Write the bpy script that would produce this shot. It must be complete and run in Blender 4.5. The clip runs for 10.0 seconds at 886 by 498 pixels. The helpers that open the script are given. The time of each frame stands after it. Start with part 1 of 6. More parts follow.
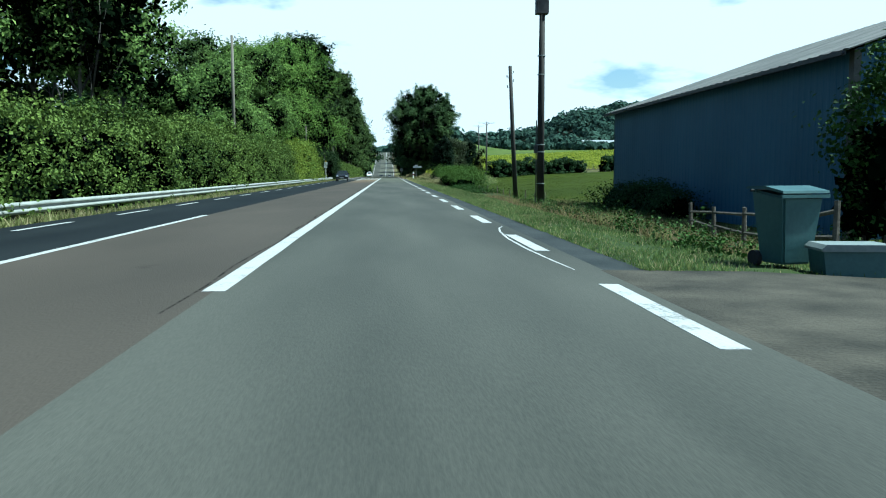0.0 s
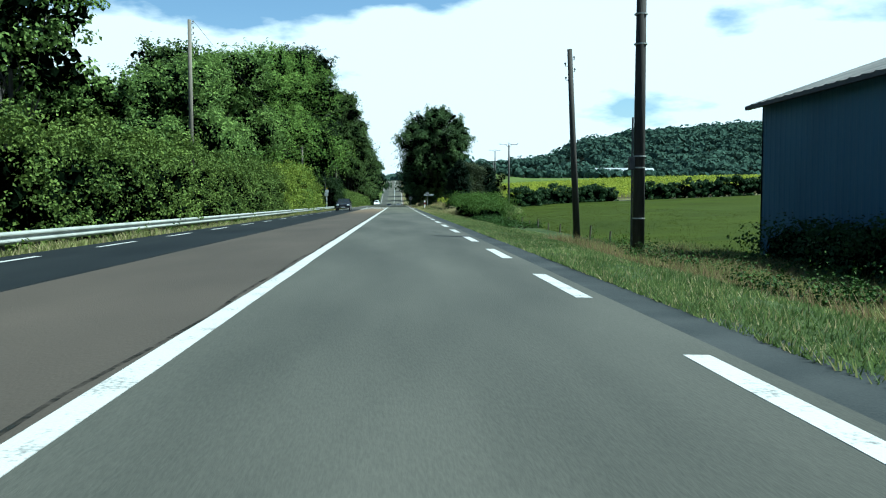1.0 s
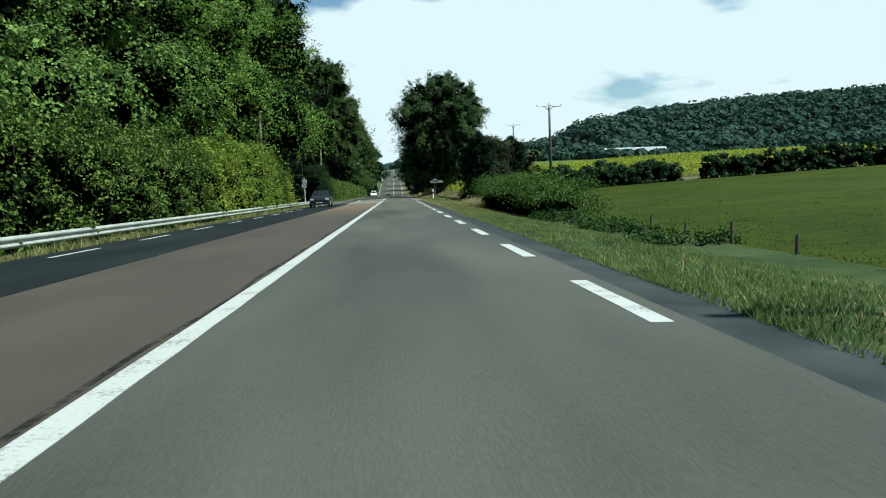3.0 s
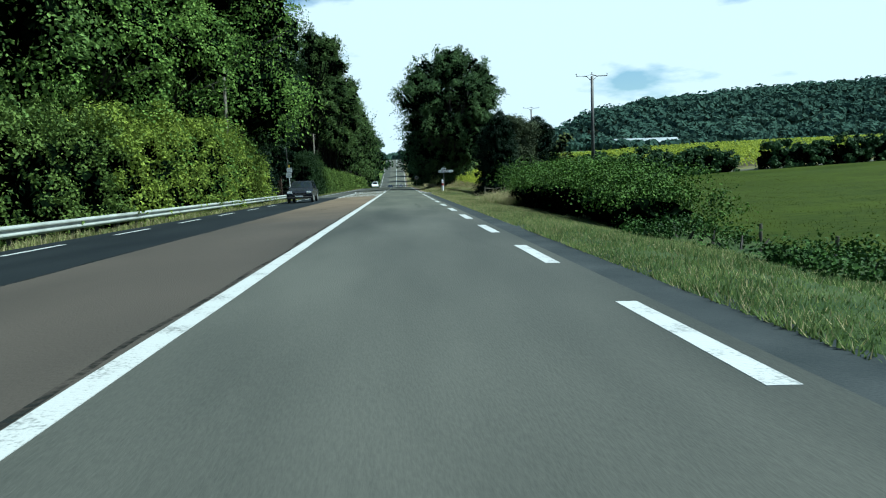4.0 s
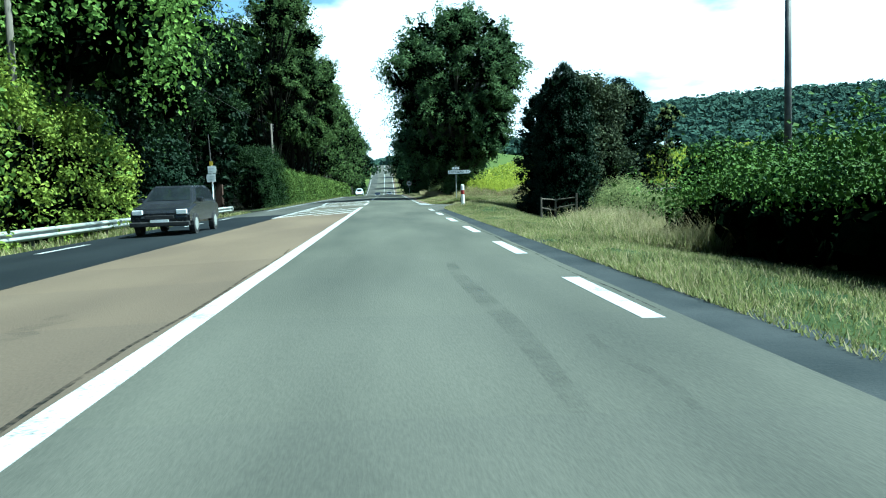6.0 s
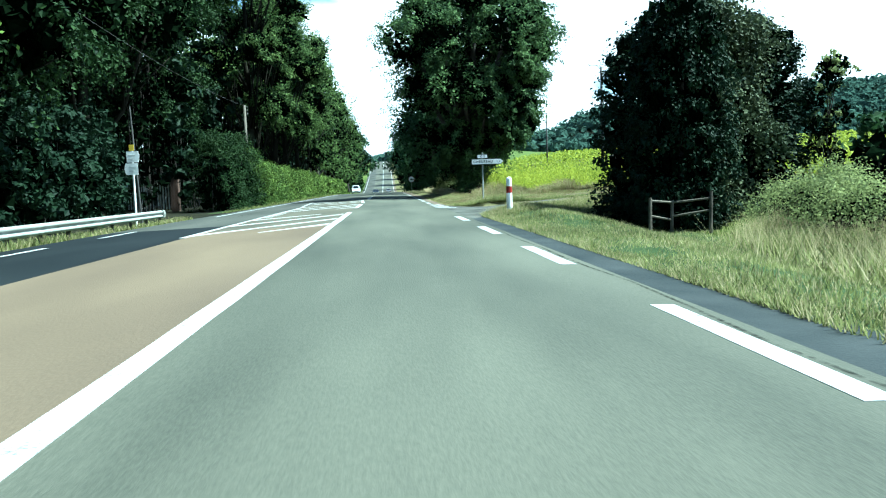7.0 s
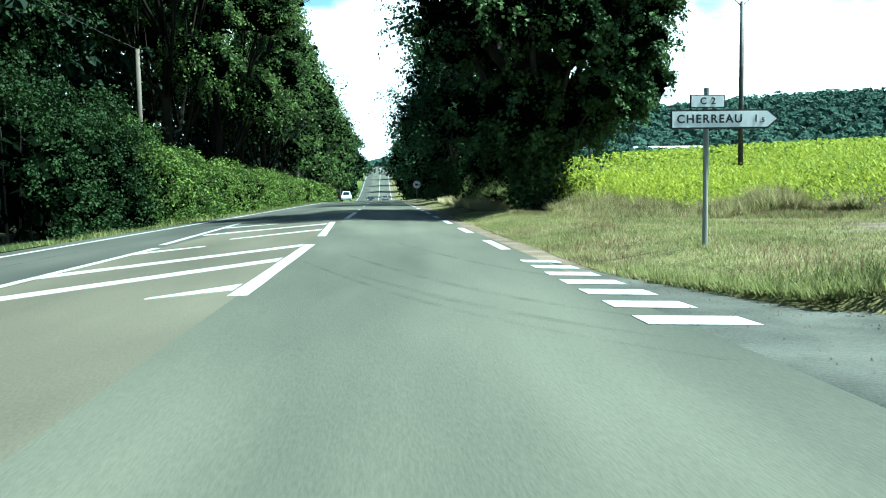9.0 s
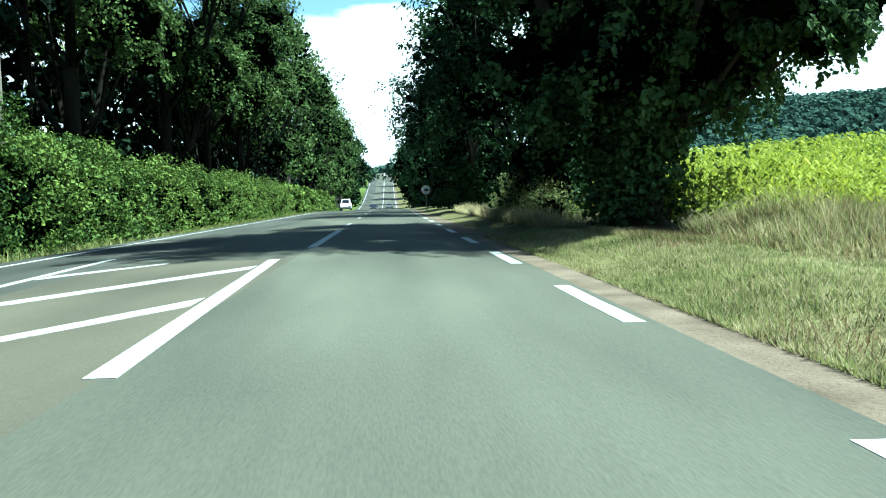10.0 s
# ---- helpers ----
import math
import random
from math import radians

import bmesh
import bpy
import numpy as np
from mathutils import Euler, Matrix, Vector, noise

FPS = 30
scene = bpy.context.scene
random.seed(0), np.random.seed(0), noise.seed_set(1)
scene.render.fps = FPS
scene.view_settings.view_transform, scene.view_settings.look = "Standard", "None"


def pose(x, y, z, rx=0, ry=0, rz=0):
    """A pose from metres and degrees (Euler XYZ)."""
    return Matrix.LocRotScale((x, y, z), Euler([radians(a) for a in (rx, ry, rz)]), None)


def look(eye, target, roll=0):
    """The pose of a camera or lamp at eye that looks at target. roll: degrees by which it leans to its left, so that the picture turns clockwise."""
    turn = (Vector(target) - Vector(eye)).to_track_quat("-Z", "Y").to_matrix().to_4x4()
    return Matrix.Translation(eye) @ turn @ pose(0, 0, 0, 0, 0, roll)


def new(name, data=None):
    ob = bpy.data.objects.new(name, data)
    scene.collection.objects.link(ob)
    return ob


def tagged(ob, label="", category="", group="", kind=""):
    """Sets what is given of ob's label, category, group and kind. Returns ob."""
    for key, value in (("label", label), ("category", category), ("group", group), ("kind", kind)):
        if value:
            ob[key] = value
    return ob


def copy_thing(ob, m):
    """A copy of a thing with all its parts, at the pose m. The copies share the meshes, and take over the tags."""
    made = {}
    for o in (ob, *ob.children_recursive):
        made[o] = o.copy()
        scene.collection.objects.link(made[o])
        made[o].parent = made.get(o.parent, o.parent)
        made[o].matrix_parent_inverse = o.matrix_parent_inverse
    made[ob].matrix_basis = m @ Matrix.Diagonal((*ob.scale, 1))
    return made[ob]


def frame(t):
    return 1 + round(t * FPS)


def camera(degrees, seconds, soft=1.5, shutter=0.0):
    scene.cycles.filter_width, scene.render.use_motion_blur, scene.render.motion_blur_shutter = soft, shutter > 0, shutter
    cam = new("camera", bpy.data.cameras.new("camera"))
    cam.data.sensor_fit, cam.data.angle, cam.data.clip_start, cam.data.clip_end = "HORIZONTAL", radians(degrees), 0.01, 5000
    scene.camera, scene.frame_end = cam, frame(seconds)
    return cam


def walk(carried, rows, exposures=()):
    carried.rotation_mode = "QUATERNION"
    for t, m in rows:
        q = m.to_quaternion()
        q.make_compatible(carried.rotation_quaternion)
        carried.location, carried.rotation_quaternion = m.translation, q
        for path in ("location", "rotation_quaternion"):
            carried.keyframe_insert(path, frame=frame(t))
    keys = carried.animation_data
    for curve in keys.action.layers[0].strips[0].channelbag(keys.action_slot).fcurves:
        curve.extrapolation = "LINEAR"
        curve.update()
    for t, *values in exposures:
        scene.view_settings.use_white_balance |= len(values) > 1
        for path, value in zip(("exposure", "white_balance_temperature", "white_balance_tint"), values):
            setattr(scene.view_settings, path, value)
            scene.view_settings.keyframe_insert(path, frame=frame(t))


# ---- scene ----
cam = camera(57.4, 10.0, soft=1.1)
PATH = [
    (0, (-0.142, 0.562, 1.017), (-0.01, 2.549, 0.829), -0.1),
    (0.5, (-0.081, 8.488, 0.999), (0.055, 10.478, 0.853), 0.2),
    (1, (-0.101, 15.686, 1.011), (0.011, 17.679, 0.893), -0.1),
    (1.5, (-0.136, 22.815, 0.967), (-0.034, 24.81, 0.864), -1.1),
    (2, (-0.06, 29.878, 1.003), (-0.002, 31.873, 0.881), -1.5),
    (2.5, (-0.07, 37.158, 0.992), (0.017, 39.152, 0.863), -2.0),
    (3, (-0.036, 44.271, 1.027), (0.071, 46.263, 0.88), -2.2),
    (4.5, (0.065, 66.786, 1.041), (0.161, 68.777, 0.868), -1.8),
    (5, (-0.013, 73.942, 1.043), (0.071, 75.932, 0.867), -2.3),
    (5.5, (-0.029, 81.504, 1.036), (0.092, 83.495, 0.886), -1.9),
    (7, (-0.196, 105.056, 0.963), (-0.064, 107.045, 0.803), -2.0),
    (7.5, (-0.257, 112.486, 0.979), (-0.14, 114.476, 0.827), -2.2),
    (8, (-0.252, 119.476, 0.996), (-0.145, 121.468, 0.852), -2.4),
    (8.5, (-0.164, 126.496, 1.032), (-0.047, 128.487, 0.883), -2.2),
    (9, (-0.161, 134.461, 1.015), (-0.018, 136.451, 0.873), -1.0),
    (9.5, (-0.098, 141.972, 1.026), (0.071, 143.959, 0.88), -1.1),
    (10, (0.062, 149.104, 0.997), (0.192, 151.096, 0.872), -1.6),
]
walk(cam, [(t, look(eye, target, roll)) for t, eye, target, roll in PATH],
     exposures=[(0.0, 1.3, 5150, -12), (0.5, 1.36, 5150, -13), (1.0, 1.34, 5300, -11), (2.5, 1.02, 5850, -9), (4.5, 1.2, 5050, -12), (5.5, 1.58, 4950, -17), (7.0, 2.2, 5000, -17), (8.5, 2.12, 5100, -18), (9.0, 2.15, 5150, -19), (10.0, 2.2, 5200, -17)])

# ---- world, sun ----
SUN_ELEV, SUN_AZ = 58.0, -5.0         # degrees; azimuth from +x towards +y
world = bpy.data.worlds.new("world")
scene.world = world
world.use_nodes = True
wt = world.node_tree
wt.nodes.clear()


def wnode(kind, **kw):
    n = wt.nodes.new(kind)
    for k, v in kw.items():
        n.inputs[k.replace("_", " ")].default_value = v
    return n


w_out = wnode("ShaderNodeOutputWorld")
w_sky = wnode("ShaderNodeTexSky")
w_sky.sky_type, w_sky.sun_disc = "NISHITA", False
w_sky.sun_elevation, w_sky.sun_rotation = radians(SUN_ELEV), radians(90 - SUN_AZ)
w_sky.air_density, w_sky.dust_density = 1.0, 0.6
w_co = wnode("ShaderNodeTexCoord")
w_sep = wnode("ShaderNodeSeparateXYZ")
wt.links.new(w_co.outputs["Generated"], w_sep.inputs[0])
w_up = wnode("ShaderNodeMath")
w_up.operation = "ADD"
w_up.inputs[1].default_value = 0.22
wt.links.new(w_sep.outputs["Z"], w_up.inputs[0])
w_div = wnode("ShaderNodeVectorMath")
w_div.operation = "DIVIDE"
w_cmb = wnode("ShaderNodeCombineXYZ")
for k in ("X", "Y", "Z"):
    wt.links.new(w_up.outputs[0], w_cmb.inputs[k])
wt.links.new(w_co.outputs["Generated"], w_div.inputs[0])
wt.links.new(w_cmb.outputs[0], w_div.inputs[1])
w_noise = wnode("ShaderNodeTexNoise", Scale=1.7, Detail=8.0, Roughness=0.5)
w_map = wnode("ShaderNodeMapping")
w_map.inputs["Location"].default_value = (3.1, 0.4, 0.0)
wt.links.new(w_div.outputs[0], w_map.inputs[0])
wt.links.new(w_map.outputs[0], w_noise.inputs["Vector"])
w_ramp = wnode("ShaderNodeValToRGB")
w_ramp.color_ramp.elements[0].position, w_ramp.color_ramp.elements[1].position = 0.405, 0.475
w_low = wnode("ShaderNodeMapRange")
w_low.inputs["From Min"].default_value, w_low.inputs["From Max"].default_value = 0.16, 0.5
w_low.inputs["To Min"].default_value, w_low.inputs["To Max"].default_value = 0.1, -0.5
wt.links.new(w_sep.outputs["Z"], w_low.inputs["Value"])
w_add = wnode("ShaderNodeMath")
w_add.operation = "ADD"
wt.links.new(w_noise.outputs[0], w_add.inputs[0])
wt.links.new(w_low.outputs[0], w_add.inputs[1])
w_side = wnode("ShaderNodeMapRange")
w_side.inputs["From Min"].default_value, w_side.inputs["From Max"].default_value = -0.22, 0.2
w_side.inputs["To Min"].default_value, w_side.inputs["To Max"].default_value = -0.075, 0.035
wt.links.new(w_sep.outputs["X"], w_side.inputs["Value"])
w_sum = wnode("ShaderNodeMath")
w_sum.operation = "ADD"
wt.links.new(w_add.outputs[0], w_sum.inputs[0])
wt.links.new(w_side.outputs[0], w_sum.inputs[1])
wt.links.new(w_sum.outputs[0], w_ramp.inputs[0])
w_bg1 = wnode("ShaderNodeBackground", Strength=0.055)
w_bg2 = wnode("ShaderNodeBackground", Color=(0.94, 0.97, 1.0, 1), Strength=0.46)
w_mix = wnode("ShaderNodeMixShader")
wt.links.new(w_sky.outputs[0], w_bg1.inputs["Color"])
wt.links.new(w_ramp.outputs[0], w_mix.inputs[0])
wt.links.new(w_bg1.outputs[0], w_mix.inputs[1])
wt.links.new(w_bg2.outputs[0], w_mix.inputs[2])
wt.links.new(w_mix.outputs[0], w_out.inputs[0])

sun = new("sun", bpy.data.lights.new("sun", "SUN"))
sun.data.energy, sun.data.angle, sun.data.color = 5.0, radians(0.9), (1.0, 0.95, 0.86)
_e, _a = radians(SUN_ELEV), radians(SUN_AZ)
sun.matrix_world = look((0, 0, 60), (-math.cos(_e) * math.cos(_a), -math.cos(_e) * math.sin(_a), 60 - math.sin(_e)))

# ---- materials ----


def material(name, dark, light, rough=0.8, scale=3.0, fine=40.0, bump=0.3, metal=0.0, ramp=(0.35, 0.65), island=0.0, spread=0.25, specular=0.3,
             stretch=(1, 1, 1), translucent=0.0, patchy=0.0):
    """Two-scale noise colour between dark and light, fine relief, optional variation per piece and light through leaves."""
    m = bpy.data.materials.new(name)
    m.use_nodes = True
    t = m.node_tree
    t.nodes.clear()
    out = t.nodes.new("ShaderNodeOutputMaterial")
    bsdf = t.nodes.new("ShaderNodeBsdfPrincipled")
    bsdf.inputs["Roughness"].default_value = rough
    bsdf.inputs["Metallic"].default_value = metal
    bsdf.inputs["Specular IOR Level"].default_value = specular
    geo = t.nodes.new("ShaderNodeNewGeometry")
    mp = t.nodes.new("ShaderNodeMapping")
    mp.inputs["Scale"].default_value = stretch
    t.links.new(geo.outputs["Position"], mp.inputs[0])
    big = t.nodes.new("ShaderNodeTexNoise")
    big.inputs["Scale"].default_value, big.inputs["Detail"].default_value = scale, 4.0
    small = t.nodes.new("ShaderNodeTexNoise")
    small.inputs["Scale"].default_value, small.inputs["Detail"].default_value = fine, 3.0
    for n in (big, small):
        t.links.new(mp.outputs[0], n.inputs["Vector"])
    mixf = t.nodes.new("ShaderNodeMix")
    mixf.data_type = "FLOAT"
    mixf.inputs[0].default_value = spread
    t.links.new(big.outputs[0], mixf.inputs[2])
    t.links.new(small.outputs[0], mixf.inputs[3])
    fac = mixf.outputs[0]
    if island:
        m2 = t.nodes.new("ShaderNodeMix")
        m2.data_type = "FLOAT"
        m2.inputs[0].default_value = island
        t.links.new(fac, m2.inputs[2])
        t.links.new(geo.outputs["Random Per Island"], m2.inputs[3])
        fac = m2.outputs[0]
    cr = t.nodes.new("ShaderNodeValToRGB")
    cr.color_ramp.elements[0].position, cr.color_ramp.elements[1].position = ramp
    cr.color_ramp.elements[0].color, cr.color_ramp.elements[1].color = (*dark, 1), (*light, 1)
    t.links.new(fac, cr.inputs[0])
    t.links.new(cr.outputs[0], bsdf.inputs["Base Color"])
    if patchy:
        pr = t.nodes.new("ShaderNodeMapRange")
        pr.inputs["From Min"].default_value, pr.inputs["From Max"].default_value = 0.4, 0.65
        pr.inputs["To Min"].default_value, pr.inputs["To Max"].default_value = 0.0, patchy
        t.links.new(mixf.outputs[0], pr.inputs["Value"])
        t.links.new(pr.outputs[0], bsdf.inputs["Alpha"])
    if bump:
        b = t.nodes.new("ShaderNodeBump")
        b.inputs["Strength"].default_value, b.inputs["Distance"].default_value = bump, 0.02
        t.links.new(small.outputs[0], b.inputs["Height"])
        t.links.new(b.outputs[0], bsdf.inputs["Normal"])
    if translucent:
        tr = t.nodes.new("ShaderNodeBsdfTranslucent")
        t.links.new(cr.outputs[0], tr.inputs["Color"])
        ms = t.nodes.new("ShaderNodeMixShader")
        ms.inputs[0].default_value = translucent
        t.links.new(bsdf.outputs[0], ms.inputs[1])
        t.links.new(tr.outputs[0], ms.inputs[2])
        t.links.new(ms.outputs[0], out.inputs[0])
    else:
        t.links.new(bsdf.outputs[0], out.inputs[0])
    return m


def leafy(name, dark, light, translucent=0.22, rough=0.6):
    return material(name, dark, light, rough=rough, scale=0.35, fine=2.2, bump=0, ramp=(0.3, 0.7), island=0.22, spread=0.4, specular=0.06, translucent=translucent)


ASPHALT = material("asphalt_worn_grey", (0.0295, 0.0315, 0.0275), (0.0635, 0.064, 0.0545), rough=0.8, scale=0.55, fine=70, bump=0.15, stretch=(1, 0.18, 1), ramp=(0.34, 0.66), specular=0.1)
ASPHALT_PALE = material("asphalt_pale_grey", (0.038, 0.0405, 0.032), (0.083, 0.0835, 0.064), rough=0.8, scale=0.55, fine=70, bump=0.15, stretch=(1, 0.18, 1), ramp=(0.34, 0.66), specular=0.1)
ASPHALT_DARK = material("asphalt_dark", (0.007, 0.0092, 0.0108), (0.0135, 0.0165, 0.018), rough=0.8, scale=0.6, fine=70, bump=0.15, stretch=(1, 0.2, 1), specular=0.06)
ASPHALT_OCHRE = material("asphalt_ochre", (0.036, 0.0318, 0.0268), (0.058, 0.0495, 0.041), rough=0.8, scale=0.45, fine=55, bump=0.2, stretch=(1, 0.35, 1), ramp=(0.3, 0.7), specular=0.08)
OCHRE_BRIGHT = material("asphalt_ochre_bright", (0.076, 0.058, 0.041), (0.122, 0.093, 0.062), rough=0.8, scale=0.45, fine=55, bump=0.2, stretch=(1, 0.35, 1), ramp=(0.3, 0.7), specular=0.08)
OCHRE_WORN = material("asphalt_ochre_worn", (0.046, 0.0435, 0.033), (0.096, 0.088, 0.065), rough=0.8, scale=0.45, fine=55, bump=0.2, stretch=(1, 0.35, 1), ramp=(0.3, 0.7), specular=0.08)
ASPHALT_SHOULDER = material("asphalt_shoulder", (0.017, 0.021, 0.022), (0.036, 0.04, 0.04), rough=0.8, scale=0.9, fine=50, bump=0.2, specular=0.06)
ASPHALT_SIDE = material("asphalt_side_road", (0.026, 0.028, 0.025), (0.085, 0.086, 0.074), rough=0.9, scale=0.7, fine=40, bump=0.4, specular=0.05)
GRIT = material("pale_grit", (0.064, 0.05, 0.036), (0.145, 0.115, 0.084), rough=0.95, scale=1.2, fine=35, bump=0.8, specular=0.08)
DRIVE_GRIT = material("yard_grit", (0.024, 0.0235, 0.02), (0.066, 0.06, 0.048), rough=0.95, scale=1.2, fine=35, bump=0.6, specular=0.08)
PAINT = material("road_paint_white", (0.09, 0.093, 0.088), (0.32, 0.323, 0.313), rough=0.6, scale=2.5, fine=30, bump=0.2, ramp=(0.33, 0.47), spread=0.5)
VERGE = material("verge_turf", (0.014, 0.027, 0.007), (0.042, 0.056, 0.019), rough=0.95, scale=0.9, fine=14, bump=0.9, specular=0.08)
DRY_TURF = material("dry_turf", (0.028, 0.036, 0.011), (0.13, 0.118, 0.055), rough=0.95, scale=1.1, fine=16, bump=0.9, specular=0.05, spread=0.45, ramp=(0.36, 0.6))
MEADOW = material("meadow_turf", (0.01, 0.018, 0.001), (0.034, 0.045, 0.003), rough=0.95, scale=0.22, fine=3.0, bump=0.9, stretch=(0.5, 1, 1), specular=0.05, spread=0.5, ramp=(0.32, 0.66))
SOIL = material("field_soil", (0.0238, 0.0198, 0.0119), (0.0634, 0.0515, 0.0297), rough=0.95, scale=0.6, fine=9, bump=0.9, specular=0.08)
# near-black earth; on the gateway track this colour stands for shade
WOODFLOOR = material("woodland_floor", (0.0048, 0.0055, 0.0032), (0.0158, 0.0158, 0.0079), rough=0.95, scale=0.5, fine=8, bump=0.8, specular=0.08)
FAR_FIELD = material("far_grass", (0.0396, 0.0634, 0.0119), (0.0792, 0.103, 0.0238), rough=0.95, scale=0.02, fine=0.3, bump=0.2, specular=0.08)
BARK = material("bark", (0.0139, 0.0119, 0.0095), (0.0475, 0.0416, 0.0337), rough=0.9, scale=2, fine=18, bump=1.0, stretch=(1, 1, 0.25))
# bark coloured near-black to stand for the shade among the trunks
BARK_DARK = material("bark_dark_for_shade", (0.006, 0.006, 0.004), (0.021, 0.02, 0.014), rough=0.95, scale=2, fine=18, bump=1.0, stretch=(1, 1, 0.25), specular=0.05)
BARK_PALE = material("bark_pale", (0.0475, 0.0436, 0.0377), (0.1188, 0.1109, 0.095), rough=0.9, scale=2, fine=18, bump=0.8, stretch=(1, 1, 0.3))
LEAF_WOOD = leafy("leaves_mixed_green", (0.012, 0.034, 0.009), (0.21, 0.31, 0.078), translucent=0.3)
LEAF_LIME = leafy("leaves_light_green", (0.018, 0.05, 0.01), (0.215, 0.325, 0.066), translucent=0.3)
LEAF_DEEP = leafy("leaves_deep_green", (0.006, 0.02, 0.007), (0.118, 0.172, 0.048), translucent=0.25)
# darker leaf copy with the gateway's shade put into the colour
LEAF_SHADY = leafy("leaves_painted_shade_green", (0.002, 0.008, 0.003), (0.03, 0.054, 0.016), translucent=0.15)
LEAF_GREAT = leafy("leaves_great_tree", (0.005, 0.017, 0.008), (0.105, 0.165, 0.056), translucent=0.26)
LEAF_DARK = leafy("leaves_dark_green", (0.004, 0.014, 0.006), (0.046, 0.085, 0.03), translucent=0.22)
LEAF_HEDGE = leafy("leaves_hedge_green", (0.009, 0.026, 0.006), (0.155, 0.215, 0.046), translucent=0.22)
# yellow-green hedge leaves, with this stretch's sunlight put into the colour
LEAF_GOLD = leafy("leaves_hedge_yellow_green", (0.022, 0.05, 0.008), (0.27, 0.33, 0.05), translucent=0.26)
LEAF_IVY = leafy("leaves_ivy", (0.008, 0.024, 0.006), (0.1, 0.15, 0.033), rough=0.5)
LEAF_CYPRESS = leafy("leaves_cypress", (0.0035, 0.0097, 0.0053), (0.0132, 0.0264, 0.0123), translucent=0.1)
LEAF_BRAMBLE = leafy("leaves_bramble", (0.003, 0.012, 0.003), (0.052, 0.1, 0.018), translucent=0.08)
LEAF_THICKET = leafy("leaves_thicket", (0.004, 0.018, 0.003), (0.1, 0.168, 0.028), translucent=0.05)
LEAF_WEED = leafy("leaves_pale_weeds", (0.03, 0.05, 0.014), (0.3, 0.33, 0.13), translucent=0.5)
# green made bluish and flat, with the distance haze put into it
LEAF_FOREST = material("leaves_far_forest_hazed", (0.024, 0.044, 0.036), (0.05, 0.084, 0.062), rough=0.9, scale=0.02, fine=0.12, bump=0, ramp=(0.3, 0.7), island=0.06, spread=0.25, specular=0.0, translucent=0.12)
CORN = leafy("corn_leaves", (0.04, 0.075, 0.006), (0.31, 0.34, 0.036), translucent=0.4)
GRASS = leafy("grass_blades", (0.026, 0.04, 0.009), (0.27, 0.28, 0.105), translucent=0.45)
MEADOW_BLADE = leafy("meadow_blades", (0.014, 0.02, 0.0015), (0.042, 0.05, 0.005), translucent=0.4)
GRASS_LUSH = leafy("grass_blades_lush", (0.018, 0.04, 0.009), (0.135, 0.185, 0.058), translucent=0.4)
GRASS_BROWN = leafy("weed_stems_brown", (0.055, 0.046, 0.018), (0.21, 0.15, 0.08), translucent=0.35)
GRASS_DRY = leafy("grass_blades_dry", (0.11, 0.1, 0.045), (0.43, 0.375, 0.21), translucent=0.45)


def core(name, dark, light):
    """Inner foliage with its shade put into the colour, mottled at the scale of leaves."""
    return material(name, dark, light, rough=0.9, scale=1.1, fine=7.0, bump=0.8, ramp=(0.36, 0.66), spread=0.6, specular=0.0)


# near-black, so the gaps between outer leaves look shaded
CORE_DARK = core("inner_leaves_painted_shade", (0.001, 0.002, 0.001), (0.0035, 0.007, 0.003))
GALV = material("galvanised_steel", (0.19, 0.2, 0.18), (0.29, 0.3, 0.275), rough=0.55, scale=1.2, fine=18, bump=0.1, metal=0.15)
STEEL_DARK = material("weathered_steel", (0.0396, 0.0396, 0.0377), (0.0871, 0.0832, 0.0792), rough=0.6, scale=3, fine=30, bump=0.2, metal=0.4)
WOOD_POLE = material("creosoted_pole", (0.0139, 0.0127, 0.0111), (0.0436, 0.0396, 0.0337), rough=0.85, scale=2, fine=25, bump=0.7, stretch=(1, 1, 0.08))
WOOD_PALE = material("pole_weathered", (0.0634, 0.0554, 0.0436), (0.1346, 0.1228, 0.099), rough=0.85, scale=2, fine=25, bump=0.7, stretch=(1, 1, 0.08))
WOOD_FENCE = material("fence_wood_grey", (0.0515, 0.0436, 0.0337), (0.1267, 0.1109, 0.0871), rough=0.9, scale=3, fine=22, bump=0.6)
CONCRETE = material("concrete", (0.0792, 0.0792, 0.0752), (0.1505, 0.1465, 0.1386), rough=0.9, scale=1.6, fine=25, bump=0.5)
SHED_BLUE = material("shed_cladding_blue_grey", (0.022, 0.066, 0.12), (0.036, 0.092, 0.155), rough=0.6, scale=0.7, fine=14, bump=0.1, stretch=(1, 1, 0.3))
SHED_ROOF = material("fibre_cement_roof", (0.0594, 0.0594, 0.0575), (0.1307, 0.1307, 0.1228), rough=0.9, scale=0.8, fine=12, bump=0.4)
BIN_GREEN = material("bin_plastic_green_grey", (0.028, 0.066, 0.07), (0.046, 0.095, 0.096), rough=0.5, scale=2.5, fine=20, bump=0.1)
BIN_LID = material("bin_lid_pale", (0.1188, 0.1426, 0.1386), (0.1782, 0.2059, 0.198), rough=0.5, scale=2.5, fine=20, bump=0.1)
SIGN_WHITE = material("sign_white", (0.62, 0.63, 0.62), (0.8, 0.81, 0.8), rough=0.4, scale=3, fine=20, bump=0.0)
SIGN_FADED = material("sign_lettering_faded", (0.42, 0.43, 0.42), (0.55, 0.56, 0.55), rough=0.5, bump=0.0)
# gate slats whitened to stand for the sun falling on them
GATE_SUNLIT = material("gate_slats_painted_sun", (0.32, 0.33, 0.31), (0.6, 0.61, 0.58), rough=0.7, scale=4, fine=25, bump=0.3)
